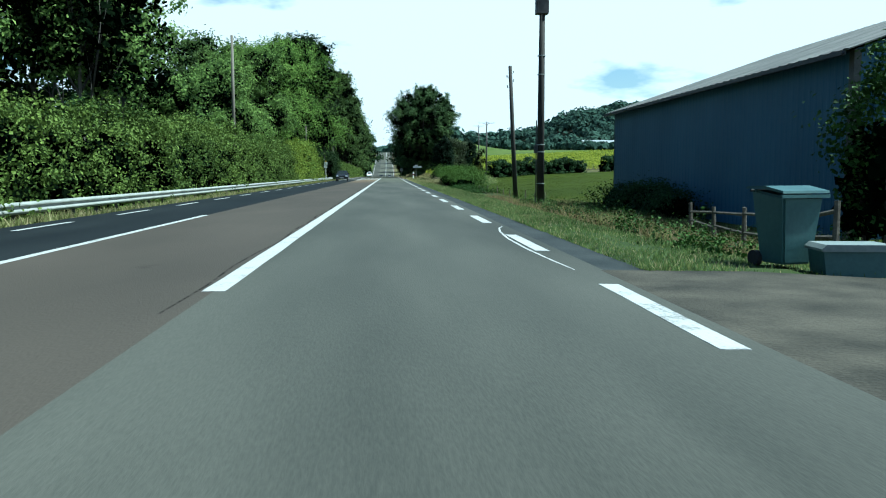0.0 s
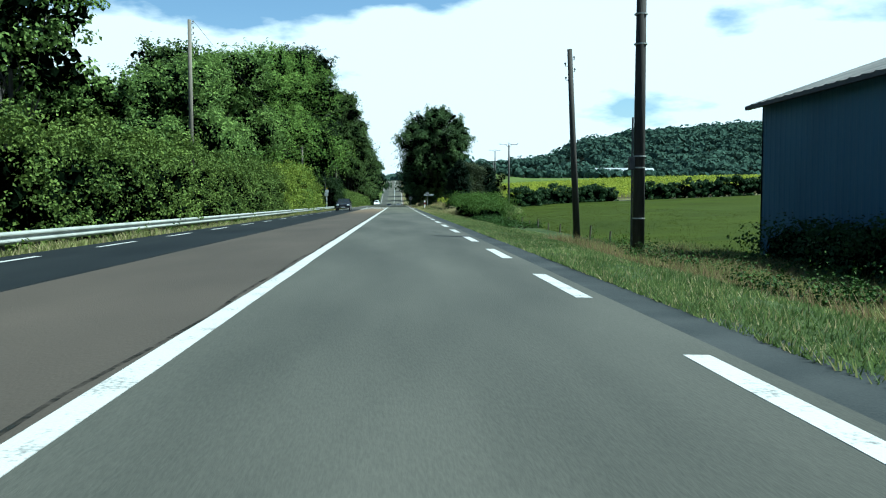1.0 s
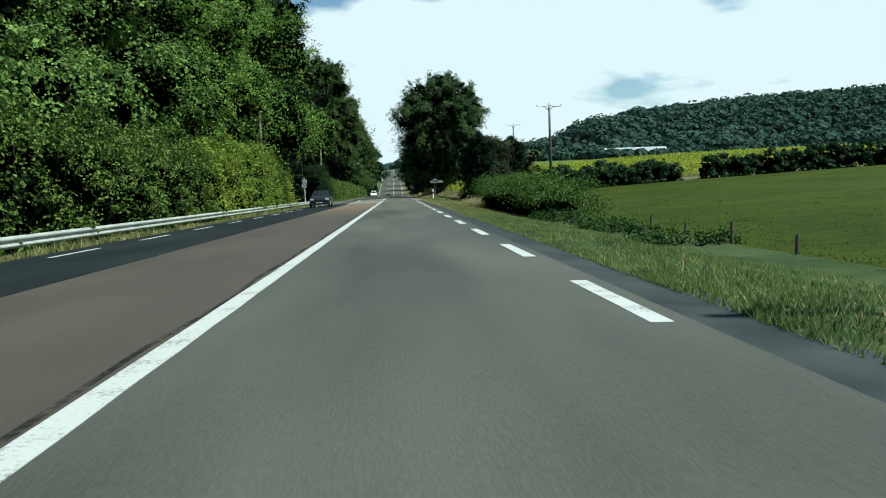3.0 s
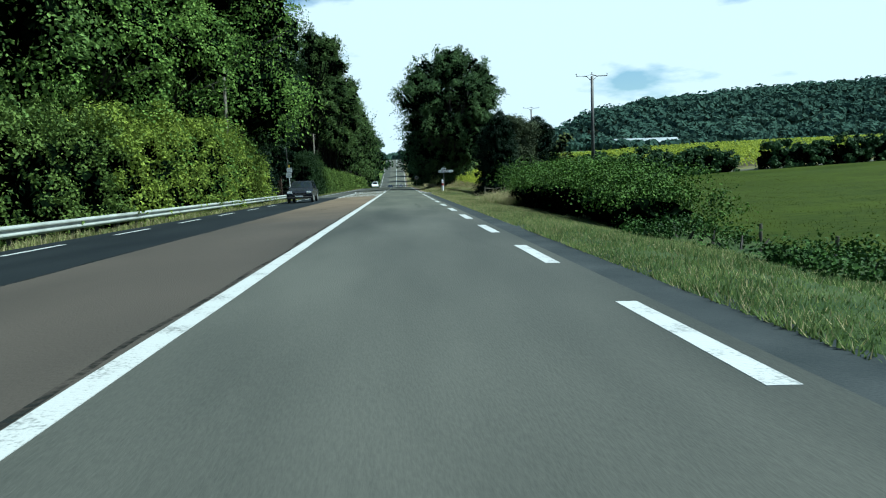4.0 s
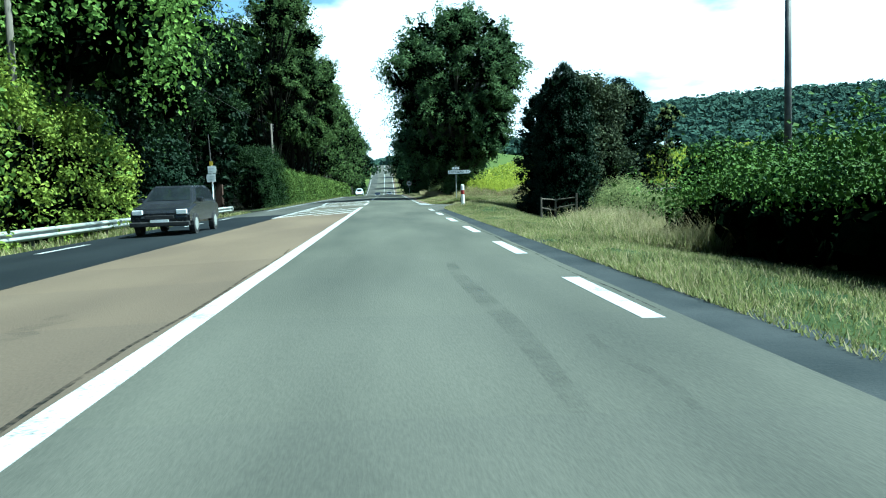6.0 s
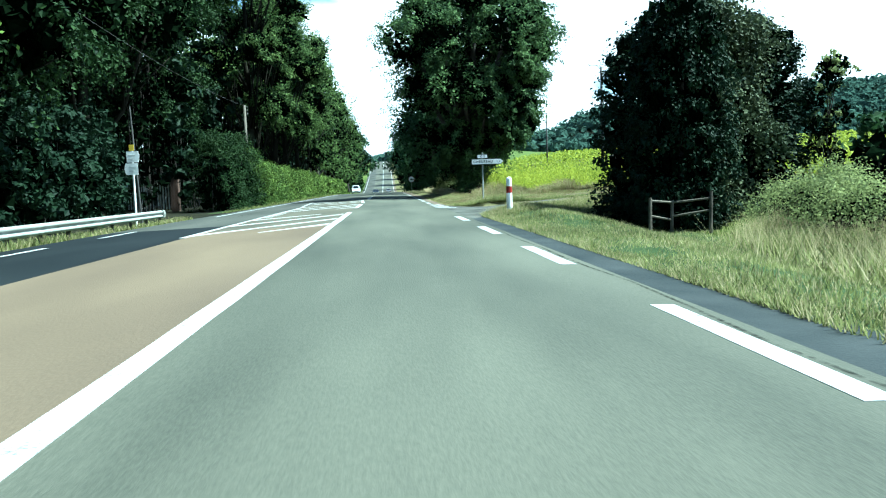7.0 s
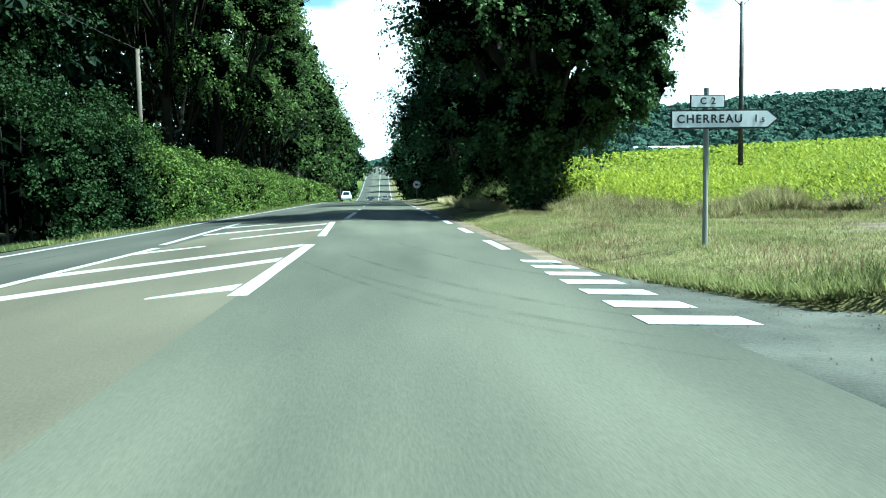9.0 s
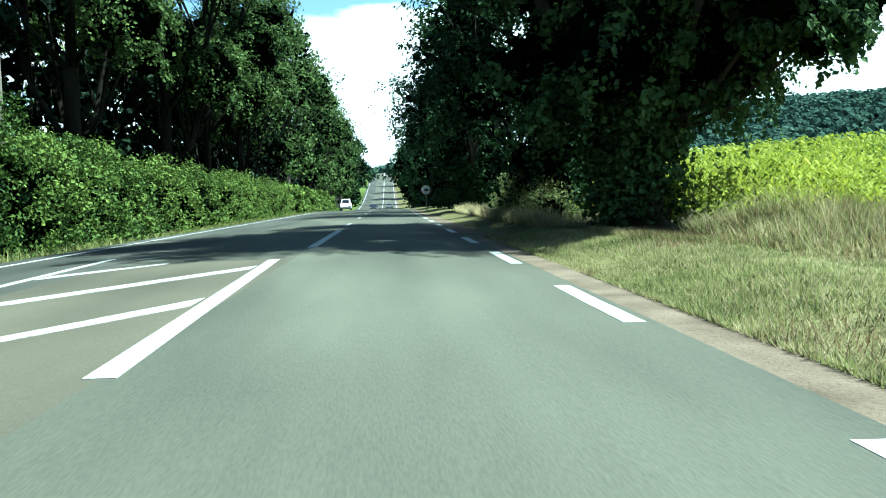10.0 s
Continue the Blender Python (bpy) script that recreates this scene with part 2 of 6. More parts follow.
SIGN_BLACK = material("sign_black", (0.012, 0.012, 0.014), (0.025, 0.025, 0.028), rough=0.5, bump=0.0)
SIGN_YELLOW = material("sign_yellow", (0.5, 0.36, 0.03), (0.7, 0.52, 0.06), rough=0.4, bump=0.0)
SIGN_GREY = material("sign_back_grey", (0.12, 0.12, 0.12), (0.22, 0.22, 0.21), rough=0.6, scale=3, fine=20, bump=0.05, metal=0.3)
RED = material("reflective_red", (0.16, 0.012, 0.012), (0.26, 0.024, 0.02), rough=0.4, bump=0.0)
BRICK = material("brick_weathered", (0.0396, 0.0238, 0.0179), (0.095, 0.0594, 0.0436), rough=0.9, scale=4, fine=25, bump=0.6, island=0.5)
STONE = material("coping_stone", (0.0871, 0.0832, 0.0752), (0.1584, 0.1505, 0.1346), rough=0.9, scale=3, fine=22, bump=0.5)
CAR_DARK = material("car_paint_dark", (0.01, 0.011, 0.014), (0.02, 0.022, 0.026), rough=0.25, bump=0.0, specular=0.6)
CAR_WHITE = material("car_paint_white", (0.7, 0.71, 0.72), (0.8, 0.81, 0.82), rough=0.3, bump=0.0, specular=0.6)
CAR_GREY = material("car_paint_grey", (0.12, 0.13, 0.14), (0.18, 0.19, 0.2), rough=0.3, bump=0.0, specular=0.6)
GLASS_DARK = material("car_glass", (0.008, 0.01, 0.012), (0.014, 0.017, 0.02), rough=0.08, bump=0.0, specular=0.8)
TYRE_MARK = material("tyre_mark_stain", (0.0144, 0.0166, 0.0166), (0.036, 0.0403, 0.0374), rough=0.8, scale=1.5, fine=20, bump=0.05, ramp=(0.4, 0.62), specular=0.08, patchy=0.22)
CRACK = material("asphalt_crack", (0.006, 0.007, 0.007), (0.016, 0.018, 0.017), rough=0.95, scale=1.1, fine=14, bump=0.1, spread=0.5, specular=0.0, patchy=0.95)
RUBBER = material("rubber", (0.012, 0.012, 0.012), (0.03, 0.03, 0.03), rough=0.8, bump=0.2)
LAMP_GLASS = material("lamp_glass", (0.55, 0.56, 0.56), (0.75, 0.76, 0.76), rough=0.15, bump=0.0, specular=0.7)
LAMP_RED = material("lamp_red", (0.16, 0.012, 0.012), (0.26, 0.024, 0.02), rough=0.2, bump=0.0, specular=0.7)
BARN_WHITE = material("barn_sheet_pale", (0.17, 0.19, 0.2), (0.27, 0.29, 0.3), rough=0.6, scale=0.2, fine=2, bump=0.1)

# ---- mesh helpers ----


def bm_object(name, bm, mat_, parent=None, label="", smooth=False):
    me = bpy.data.meshes.new(name)
    bmesh.ops.recalc_face_normals(bm, faces=bm.faces)
    bm.to_mesh(me)
    bm.free()
    if mat_:
        me.materials.append(mat_)
    if smooth:
        me.shade_smooth()
    ob = new(name, me)
    if parent:
        ob.parent = parent
    if label:
        ob["label"] = label
    return ob


part = bm_object


def raw_object(name, verts, faces, mat_, parent=None, label="", smooth=False):
    """An object from numpy vertices (n, 3) and faces (m, k), all with k corners."""
    me = bpy.data.meshes.new(name)
    verts, faces = np.asarray(verts, np.float32), np.asarray(faces, np.int32)
    m, k = faces.shape
    me.vertices.add(len(verts))
    me.vertices.foreach_set("co", verts.ravel())
    me.loops.add(m * k)
    me.loops.foreach_set("vertex_index", faces.ravel())
    me.polygons.add(m)
    me.polygons.foreach_set("loop_start", np.arange(0, m * k, k, dtype=np.int32))
    me.update(calc_edges=True)
    if mat_:
        me.materials.append(mat_)
    if smooth:
        me.shade_smooth()
    else:
        me.shade_flat()
    ob = new(name, me)
    if parent:
        ob.parent = parent
    if label:
        ob["label"] = label
    return ob


def empty(name, m, label, category, group="", kind=""):
    ob = new(name)
    ob.matrix_basis = m
    return tagged(ob, label, category, group, kind)


def add_box(bm, x0, x1, y0, y1, z0, z1, bevel=0.0):
    r = bmesh.ops.create_cube(bm, size=1.0)
    vs = r["verts"]
    bmesh.ops.scale(bm, vec=(x1 - x0, y1 - y0, z1 - z0), verts=vs)
    bmesh.ops.translate(bm, vec=((x0 + x1) / 2, (y0 + y1) / 2, (z0 + z1) / 2), verts=vs)
    if bevel:
        es = list({e for v in vs for e in v.link_edges})
        bmesh.ops.bevel(bm, geom=es, offset=bevel, segments=2, affect="EDGES", profile=0.5)
    return bm


def box(x0, x1, y0, y1, z0, z1, bevel=0.0):
    return add_box(bmesh.new(), x0, x1, y0, y1, z0, z1, bevel)


def add_tube(bm, points, radii, sides=8, cap=True):
    """A round tube along points with a radius at each."""
    rings = []
    pts = [Vector(p) for p in points]
    for i, p in enumerate(pts):
        d = (pts[min(i + 1, len(pts) - 1)] - pts[max(i - 1, 0)]).normalized()
        a = d.orthogonal().normalized()
        b = d.cross(a)
        rings.append([bm.verts.new(p + radii[i] * (math.cos(2 * math.pi * k / sides) * a + math.sin(2 * math.pi * k / sides) * b)) for k in range(sides)])
    for r0, r1 in zip(rings, rings[1:]):
        # join rings by nearest start, so that the tube does not twist
        s = min(range(sides), key=lambda j: (r1[j].co - r0[0].co).length)
        flip = (r1[(s + 1) % sides].co - r0[1].co).length > (r1[(s - 1) % sides].co - r0[1].co).length
        r1s = [r1[(s + (-k if flip else k)) % sides] for k in range(sides)]
        r1[:] = r1s
        for k in range(sides):
            bm.faces.new((r0[k], r0[(k + 1) % sides], r1[(k + 1) % sides], r1[k]))
    if cap:
        bm.faces.new(rings[0])
        bm.faces.new(rings[-1])
    return bm


def tube(points, radii, sides=8):
    return add_tube(bmesh.new(), points, radii, sides)


def prism(outline, y0, y1, axis="y"):
    """A closed outline [(a, b)] drawn out along an axis."""
    bm = bmesh.new()

    def at(a, b, c):
        return {"y": (a, c, b), "x": (c, a, b), "z": (a, b, c)}[axis]
    f = [bm.verts.new(at(a, b, y0)) for a, b in outline]
    g = [bm.verts.new(at(a, b, y1)) for a, b in outline]
    n = len(f)
    bm.faces.new(f)
    bm.faces.new(g[::-1])
    for i in range(n):
        bm.faces.new((f[i], f[(i + 1) % n], g[(i + 1) % n], g[i]))
    return bm


def unit(v):
    return v / np.maximum(np.linalg.norm(v, axis=1, keepdims=True), 1e-9)


def leaf_quads(c, nrm, size, rng, slim=0.38, wild=0.6):
    """Leaf-shaped rhombs at c, facing roughly along nrm."""
    n = len(c)
    nn = unit(nrm + wild * rng.normal(size=(n, 3)))
    u = unit(np.cross(nn, rng.normal(size=(n, 3))))
    v = np.cross(nn, u)
    s = (size * rng.uniform(0.6, 1.35, n))[:, None]
    k = 0.12 * s * nn
    q = np.stack([c - u * s * 0.5, c + v * s * slim + k, c + u * s * 0.5, c - v * s * slim + k], axis=1)
    return q.reshape(-1, 3), np.arange(4 * n).reshape(-1, 4)


def clump_leaves(clumps, per, size, rng, up=0.35):
    """Leaves on the skin of round clumps [(x, y, z, r)]."""
    clumps = np.asarray(clumps)
    c = np.repeat(clumps, per, axis=0)
    d = unit(rng.normal(size=(len(c), 3)))
    r = c[:, 3:4] * np.clip(np.abs(rng.normal(0.78, 0.3, (len(c), 1))), 0.1, 1.5)
    p = c[:, :3] + d * r * np.array([1, 1, 0.8])
    return leaf_quads(p, d + np.array([0, 0, up]), size, rng, wild=0.42)


def shade_leaves(masses, per, size, rng):
    """Dense crossing inner leaves that fill round masses [(x, y, z, rx, ry, rz)]."""
    m = np.repeat(np.asarray(masses, float), per, axis=0)
    d = unit(rng.normal(size=(len(m), 3))) * rng.uniform(0.1, 1.0, (len(m), 1)) ** 0.4
    return leaf_quads(m[:, :3] + d * m[:, 3:6], d, size, rng, slim=0.45, wild=1.2)


# ---- shape of the land ----
_py = np.array([-3000, 170, 205, 246, 276, 310, 360, 400, 450, 500, 560, 600, 680, 900, 3500.0])
_pz = np.array([0, 0, 0, 0, -0.4, -1.3, -1.3, 0.2, 3.8, 8.2, 13.6, 16.0, 17.0, 17.5, 18.0])
_yy = np.arange(-200, 900, 2.0)
_zz = np.convolve(np.pad(np.interp(_yy, _py, _pz), 8, mode="edge"), np.ones(17) / 17, mode="valid")
_rx = np.array([-3000, -300, -60, 20, 70, 126, 150, 174, 186, 234, 264, 336, 400, 456, 700, 3000.0])
_rz = np.array([30, 28, 20, 20, 34, 33, 36, 47, 53, 61, 65, 70, 74, 76, 80, 80.0])


def sst(a, b, v):
    t = np.clip((v - a) / (b - a), 0.0, 1.0)
    return t * t * (3 - 2 * t)


def road_z(y):
    return np.interp(y, _yy, _zz)


def camber(x):
    """Fall of the road from its crown to both sides, and on to the verges."""
    x = np.asarray(x, float)
    return -0.0245 * np.clip(x + 1.66, 0, 4.7) - 0.025 * np.clip(-1.66 - x, 0, 7.0) - 0.22 * sst(-8.6, -9.9, x)


def land(x, y):
    """Height of the land at x, y."""
    x, y = np.asarray(x, float), np.asarray(y, float)
    r = road_z(y) + camber(x)
    near = 1 - sst(15, 90, x)
    ditch = (1 - sst(130.5, 134.5, y)) * (1 - sst(9, 14, x) * sst(108, 126, y))
    dip = -0.53 * sst(3.4 + 1.0 * sst(112, 122, y), 7.2, x) * ditch * (1 - 0.7 * (1 - sst(9, 16, y)))
    dip = dip + 0.22 * sst(2.9, 4.6, x) * sst(120, 129, y) * (1 - sst(4.8, 7.5, x) * (1 - sst(130.5, 134.5, y)))
    field = 0.036 * np.maximum(0, x - 10) * (1 - 0.4 * sst(60, 200, x)) + 0.033 * np.clip(y - 150, 0, 470) * sst(8, 34, x) * (1 - 0.3 * sst(60, 300, x))
    left = np.where(x < -9, 0.03 * np.maximum(0, -x - 14), 0)
    z = r * near + dip + field + left
    s = sst(600, 840, y) * (0.15 + 0.85 * sst(25, 110, np.abs(x)))
    hill = np.interp(x, _rx, _rz)
    return z * (1 - s) + np.maximum(hill, z) * s


def on_land(x, y):
    return float(land(x, y))
# ---- ground sheet ----


def graded(stops):
    out = [stops[0][0]]
    for (a, _), (b, step) in zip(stops, stops[1:]):
        n = max(1, round((b - a) / step))
        out += [a + (b - a) * (i + 1) / n for i in range(n)]
    return np.array(out)


gx = graded([(-2200, 0), (-400, 300), (-60, 40), (-20, 5), (-9.2, 1.2), (-8.65, 0.55), (2.8, 2.29), (3.1, 0.3), (9, 0.6), (20, 1.1), (60, 4), (160, 10), (600, 22), (2600, 250)])
gy = graded([(-600, 0), (-60, 90), (-10, 10), (126, 2), (150, 1), (220, 2.5), (400, 9), (620, 10), (860, 16), (1200, 60), (3200, 400)])
GX, GY = np.meshgrid(gx, gy)
GZ = land(GX, GY)
GZ = np.where((GX > -8.6) & (GX < 2.7), GZ - 0.12, np.where((GX > -8.9) & (GX < 2.95), GZ - 0.025, GZ))
NEAR_E = [(2.15, 128.6), (2.7, 130.2), (3.55, 132.6), (5.0, 134.4), (7.6, 135.2), (13, 136.6), (22, 138.5), (60, 146)]
FAR_E = [(2.15, 148), (2.9, 144.2), (3.7, 141.4), (5.2, 140.3), (8, 140.4), (13, 141.8), (22, 143.6), (60, 151)]
under = (GX > 2.4) & (GX < 60) & (GY > np.interp(GX, *zip(*NEAR_E)) + 0.25) & (GY < np.interp(GX, *zip(*FAR_E)) - 0.25)
GZ = np.where(under, GZ - 0.14 - 0.16 * (GX < 8), GZ)
nx, ny = len(gx), len(gy)
idx = np.arange(nx * ny).reshape(ny, nx)
faces = np.stack([idx[:-1, :-1], idx[:-1, 1:], idx[1:, 1:], idx[1:, :-1]], axis=-1).reshape(-1, 4)
ground = raw_object("ground", np.stack([GX, GY, GZ], -1).reshape(-1, 3), faces, VERGE, smooth=True)
for m_ in (MEADOW, SOIL, WOODFLOOR, FAR_FIELD, DRY_TURF, GRIT):
    ground.data.materials.append(m_)
cx = ((GX[:-1, :-1] + GX[1:, 1:]) / 2).ravel()
cy = ((GY[:-1, :-1] + GY[1:, 1:]) / 2).ravel()
zone = np.zeros(len(cx), np.int32)
zone[(cx > 8.5) & (cy < 142)] = 1
zone[(cx > 6.5) & (cy >= 156.5 + np.maximum(0, 13.5 - cx) * 1.3) & (cy < 330)] = 2
zone[(zone == 0) & (cx > 2.5) & (cy > 139)] = 5
zone[(np.abs(cx - 11.8) < 3.6) & (np.abs(cy - 150.6 - 0.25 * (cx - 11.8)) < 1.2)] = 6
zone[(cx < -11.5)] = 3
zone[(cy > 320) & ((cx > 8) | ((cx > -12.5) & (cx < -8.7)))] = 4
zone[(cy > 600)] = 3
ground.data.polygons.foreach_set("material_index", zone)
tagged(ground, "rolling ground of dry verge turf, green meadow, field soil and woodland floor", "ground", kind="structure")

# ---- road ----
road = empty("road", pose(0, 0, 0), "straight three-lane asphalt road with worn white markings", "road", kind="structure")


def strip(name, x0, x1, y0, y1, lift, mat_, parent, label="", ragged=0.0, step=3.0):
    """A strip of road surface along y that follows the road's profile."""
    ys = np.linspace(y0, y1, max(2, int(abs(y1 - y0) / step) + 1))
    rg = np.random.default_rng(int(abs(x0 * 100 + y0 * 7 + x1 * 31)))
    a = x0 + (rg.uniform(-ragged, ragged, len(ys)) if ragged else 0 * ys)
    b = x1 + (rg.uniform(-ragged, ragged, len(ys)) if ragged else 0 * ys)
    z = road_z(ys) + lift
    za, zb = z + camber(a), z + camber(b)
    v = np.concatenate([np.stack([a, ys, za], -1), np.stack([b, ys, zb], -1), np.stack([a, ys, za - 0.12], -1), np.stack([b, ys, zb - 0.12], -1)])
    n = len(ys)
    f = []
    for i in range(n - 1):
        f += [(i, n + i, n + i + 1, i + 1), (n + i, 3 * n + i, 3 * n + i + 1, n + i + 1), (2 * n + i, i, i + 1, 2 * n + i + 1)]
    f += [(0, 2 * n, 3 * n, n), (n - 1, 2 * n - 1, 4 * n - 1, 3 * n - 1)]
    return raw_object(name, v, f, mat_, parent, label)


strip("travel_lane", -1.66, 2.3, -80, 84, 0.0, ASPHALT, road, "grey-green worn asphalt lane")
for k in range(6):
    # the lane gets paler towards the junction
    f_ = (k + 1) / 7
    m_ = material("asphalt_graded_grey", *[tuple(a + (b - a) * f_ for a, b in zip(p, q)) for p, q in (((0.0295, 0.0315, 0.0275), (0.038, 0.0405, 0.032)), ((0.0635, 0.064, 0.0545), (0.083, 0.0835, 0.064)))],
                  rough=0.8, scale=0.55, fine=70, bump=0.15, stretch=(1, 0.18, 1), ramp=(0.34, 0.66), specular=0.1)
    strip("travel_lane", -1.66, 2.3, 84 + 3 * k, 87 + 3 * k, 0.0, m_, road, "grey asphalt lane growing paler")
strip("travel_lane", -1.66, 2.3, 102, 640, 0.0, ASPHALT_PALE, road, "pale worn asphalt lane")
strip("middle_lane", -4.91, -1.66, -80, 84, 0.0, ASPHALT_OCHRE, road, "faded reddish-ochre middle lane")
for k in range(6):
    # the ochre gets brighter towards the junction
    f_ = (k + 1) / 7
    m_ = material("asphalt_ochre_graded", *[tuple(a + (b - a) * f_ for a, b in zip(p, q)) for p, q in (((0.036, 0.0318, 0.0268), (0.076, 0.058, 0.041)), ((0.058, 0.0495, 0.041), (0.122, 0.093, 0.062)))],
                  rough=0.85, scale=0.45, fine=55, bump=0.2, stretch=(1, 0.35, 1), ramp=(0.3, 0.7), specular=0.08)
    strip("middle_lane", -4.91, -1.66, 84 + 3 * k, 87 + 3 * k, 0.0, m_, road, "ochre middle lane growing brighter")
strip("middle_lane", -4.91, -1.66, 102, 126.5, 0.0, OCHRE_BRIGHT, road, "brighter ochre middle lane before the junction")
strip("middle_lane", -4.91, -1.66, 126.5, 164, 0.0, OCHRE_WORN, road, "worn beige-grey middle lane under the hatching")
strip("middle_lane", -4.91, -1.66, 164, 640, 0.0, ASPHALT_PALE, road, "grey asphalt middle lane")
strip("oncoming_lane", -8.6, -4.91, -80, 130, 0.0, ASPHALT_DARK, road, "dark newer asphalt lane")
strip("oncoming_lane", -8.6, -4.91, 130, 640, 0.0, ASPHALT, road, "grey asphalt lane")
strip("shoulder", 2.1, 3.02, 9.5, 130.6, -0.005, ASPHALT_SHOULDER, road, "narrow dark asphalt shoulder", ragged=0.07, step=1.0)
strip("shoulder", 1.9, 3.25, 144.8, 640, -0.004, GRIT, road, "pale gritty shoulder", ragged=0.2, step=0.7)


def line(name, x, w, y0, y1, label=""):
    return strip(name, x - w / 2, x + w / 2, y0, y1, 0.004, PAINT, road, label, ragged=0.006, step=1.0)


for y0, y1 in ((7.6, 136.5), (142.7, 150.8), (167, 177)):
    line("solid_line", -1.66, 0.2, y0, y1)
for k in range(12):
    line("centre_dash", -1.66, 0.16, 182 + 13 * k, 185 + 13 * k)
line("solid_line", -1.66, 0.18, 345, 640)
line("solid_line", -4.93, 0.15, -80, 22.1)
line("hatch_border", -5.0, 0.16, 124.2, 152.0)
for k in range(-11, 19):
    line("edge_dash", 2.02, 0.2, 11.85 + 6.445 * k, 14.85 + 6.445 * k)
for k in range(12):
    line("edge_dash", 2.1, 0.2, 149.45 + 6.3 * k, 152.4 + 6.3 * k)
line("edge_line", 2.1, 0.15, 345, 640)
for k in range(-8, 20):
    line("left_edge_dash", -7.8, 0.15, 4.75 + 6.43 * k, 7.75 + 6.43 * k)
line("left_edge_line", -7.9, 0.15, 142, 640)


def slanted(name, pts):
    bm = bmesh.new()
    top = [bm.verts.new((x, y, 0.007 + camber(x))) for x, y in pts]
    low = [bm.verts.new((x, y, -0.02 + camber(x))) for x, y in pts]
    bm.faces.new(top)
    for i in range(len(pts)):
        j = (i + 1) % len(pts)
        bm.faces.new((top[i], top[j], low[j], low[i]))
    return bm_object(name, bm, PAINT, road)


def stripe(x0, y0, x1, y1, w0=0.32, w1=0.32):
    """A broad painted stripe from a left end to a right end."""
    slanted("hatch_stripe", [(x0, y0 - w0), (x1, y1 - w1), (x1, y1 + w1), (x0, y0 + w0)])


stripe(-3.3, 124.6, -1.8, 127.0, 0.08, 0.42)
stripe(-4.95, 124.9, -1.8, 130.6)
stripe(-4.95, 129.4, -1.8, 134.6)
stripe(-4.95, 133.7, -2.75, 136.3, 0.3, 0.12)
stripe(-2.6, 142.8, -1.8, 143.5, 0.05, 0.3)
stripe(-4.95, 142.6, -1.8, 147.2)
stripe(-4.95, 146.0, -1.8, 150.6)
stripe(-4.95, 150.3, -3.95, 151.8, 0.3, 0.15)
stripe(-3.9, 154.4, -1.95, 157.6, 0.15, 0.34)
stripe(-5.15, 157.4, -2.1, 162.0)
stripe(-5.45, 162.3, -4.0, 164.2, 0.3, 0.15)
# the markings bend left where the middle lane ends
slanted("solid_line", [(-1.76, 153.9), (-1.56, 153.9), (-1.9, 163.6), (-2.1, 163.6)])
slanted("hatch_border", [(-5.28, 153.2), (-5.12, 153.2), (-5.74, 166.6), (-5.9, 166.6)])
for k in range(7):
    y, e = 141.0 + 0.97 * k, 2.76 - 0.04 * k + (0.12 if k == 0 else 0)
    slanted("give_way_dash", [(1.95, y - 0.2), (e, y - 0.27), (e - 0.02, y + 0.2), (1.95, y + 0.26)])

for k in range(5):
    # short teeth along the hatching's left border
    y = 136.3 + 1.02 * k
    slanted("hatch_tooth", [(-4.87, y - 0.22), (-4.6, y - 0.02), (-4.6, y + 0.26), (-4.87, y + 0.16)])


def tyre_mark(pts, w, label="faint dark curved tyre mark"):
    bm = bmesh.new()
    rows_t = []
    for i, (x, y) in enumerate(pts):
        a, b = Vector(pts[max(0, i - 1)]), Vector(pts[min(len(pts) - 1, i + 1)])
        d = (b - a).normalized()
        nrm = Vector((-d.y, d.x)) * w * 0.35 * (0.4 + 0.6 * math.sin(math.pi * (i + 0.5) / len(pts)))
        rows_t.append((bm.verts.new((x + nrm.x, y + nrm.y, 0.003 + camber(x + nrm.x))), bm.verts.new((x - nrm.x, y - nrm.y, 0.003 + camber(x - nrm.x)))))
    for r0, r1 in zip(rows_t, rows_t[1:]):
        bm.faces.new((r0[0], r0[1], r1[1], r1[0]))
    return bm_object("tyre_mark", bm, TYRE_MARK, road, label)


def arc(x0, y0, x1, y1, bend, n=12):
    out = []
    for i in range(n + 1):
        f = i / n
        out.append((x0 + (x1 - x0) * f, y0 + (y1 - y0) * f + bend * math.sin(math.pi * f)))
    return out


for x0, y0, x1, y1, bend, w in ((-0.9, 148.5, 2.2, 141.0, -1.2, 0.12), (0.1, 151.5, 2.2, 144.2, -1.0, 0.1), (-1.4, 146.8, 2.0, 139.4, -1.1, 0.1), (-0.6, 145.0, 1.9, 140.2, -0.6, 0.14), (0.6, 124.8, 1.6, 124.2, 0.1, 0.08)):
    tyre_mark(arc(x0, y0, x1, y1, bend), w * 1.6)
for x, y0, y1, w in ((0.8, 93, 101, 0.3), (1.35, 93, 95, 0.14), (1.33, 42.3, 42.9, 0.5), (1.25, 43.5, 44.5, 0.55)):
    tyre_mark([(x + 0.05 * math.sin(k), y0 + (y1 - y0) * k / 6) for k in range(7)], w, "dark worn patch on the lane")
for x, y, w, ln in ((-3.3, 93.5, 0.5, 1.6), (-3.0, 95.6, 0.35, 1.3), (-2.9, 9.6, 0.25, 0.5), (-3.8, 90.6, 0.2, 0.8)):
    tyre_mark([(x + 0.1 * math.sin(2.0 * k), y + ln * k / 6) for k in range(7)], w, "dark stain on the middle lane")
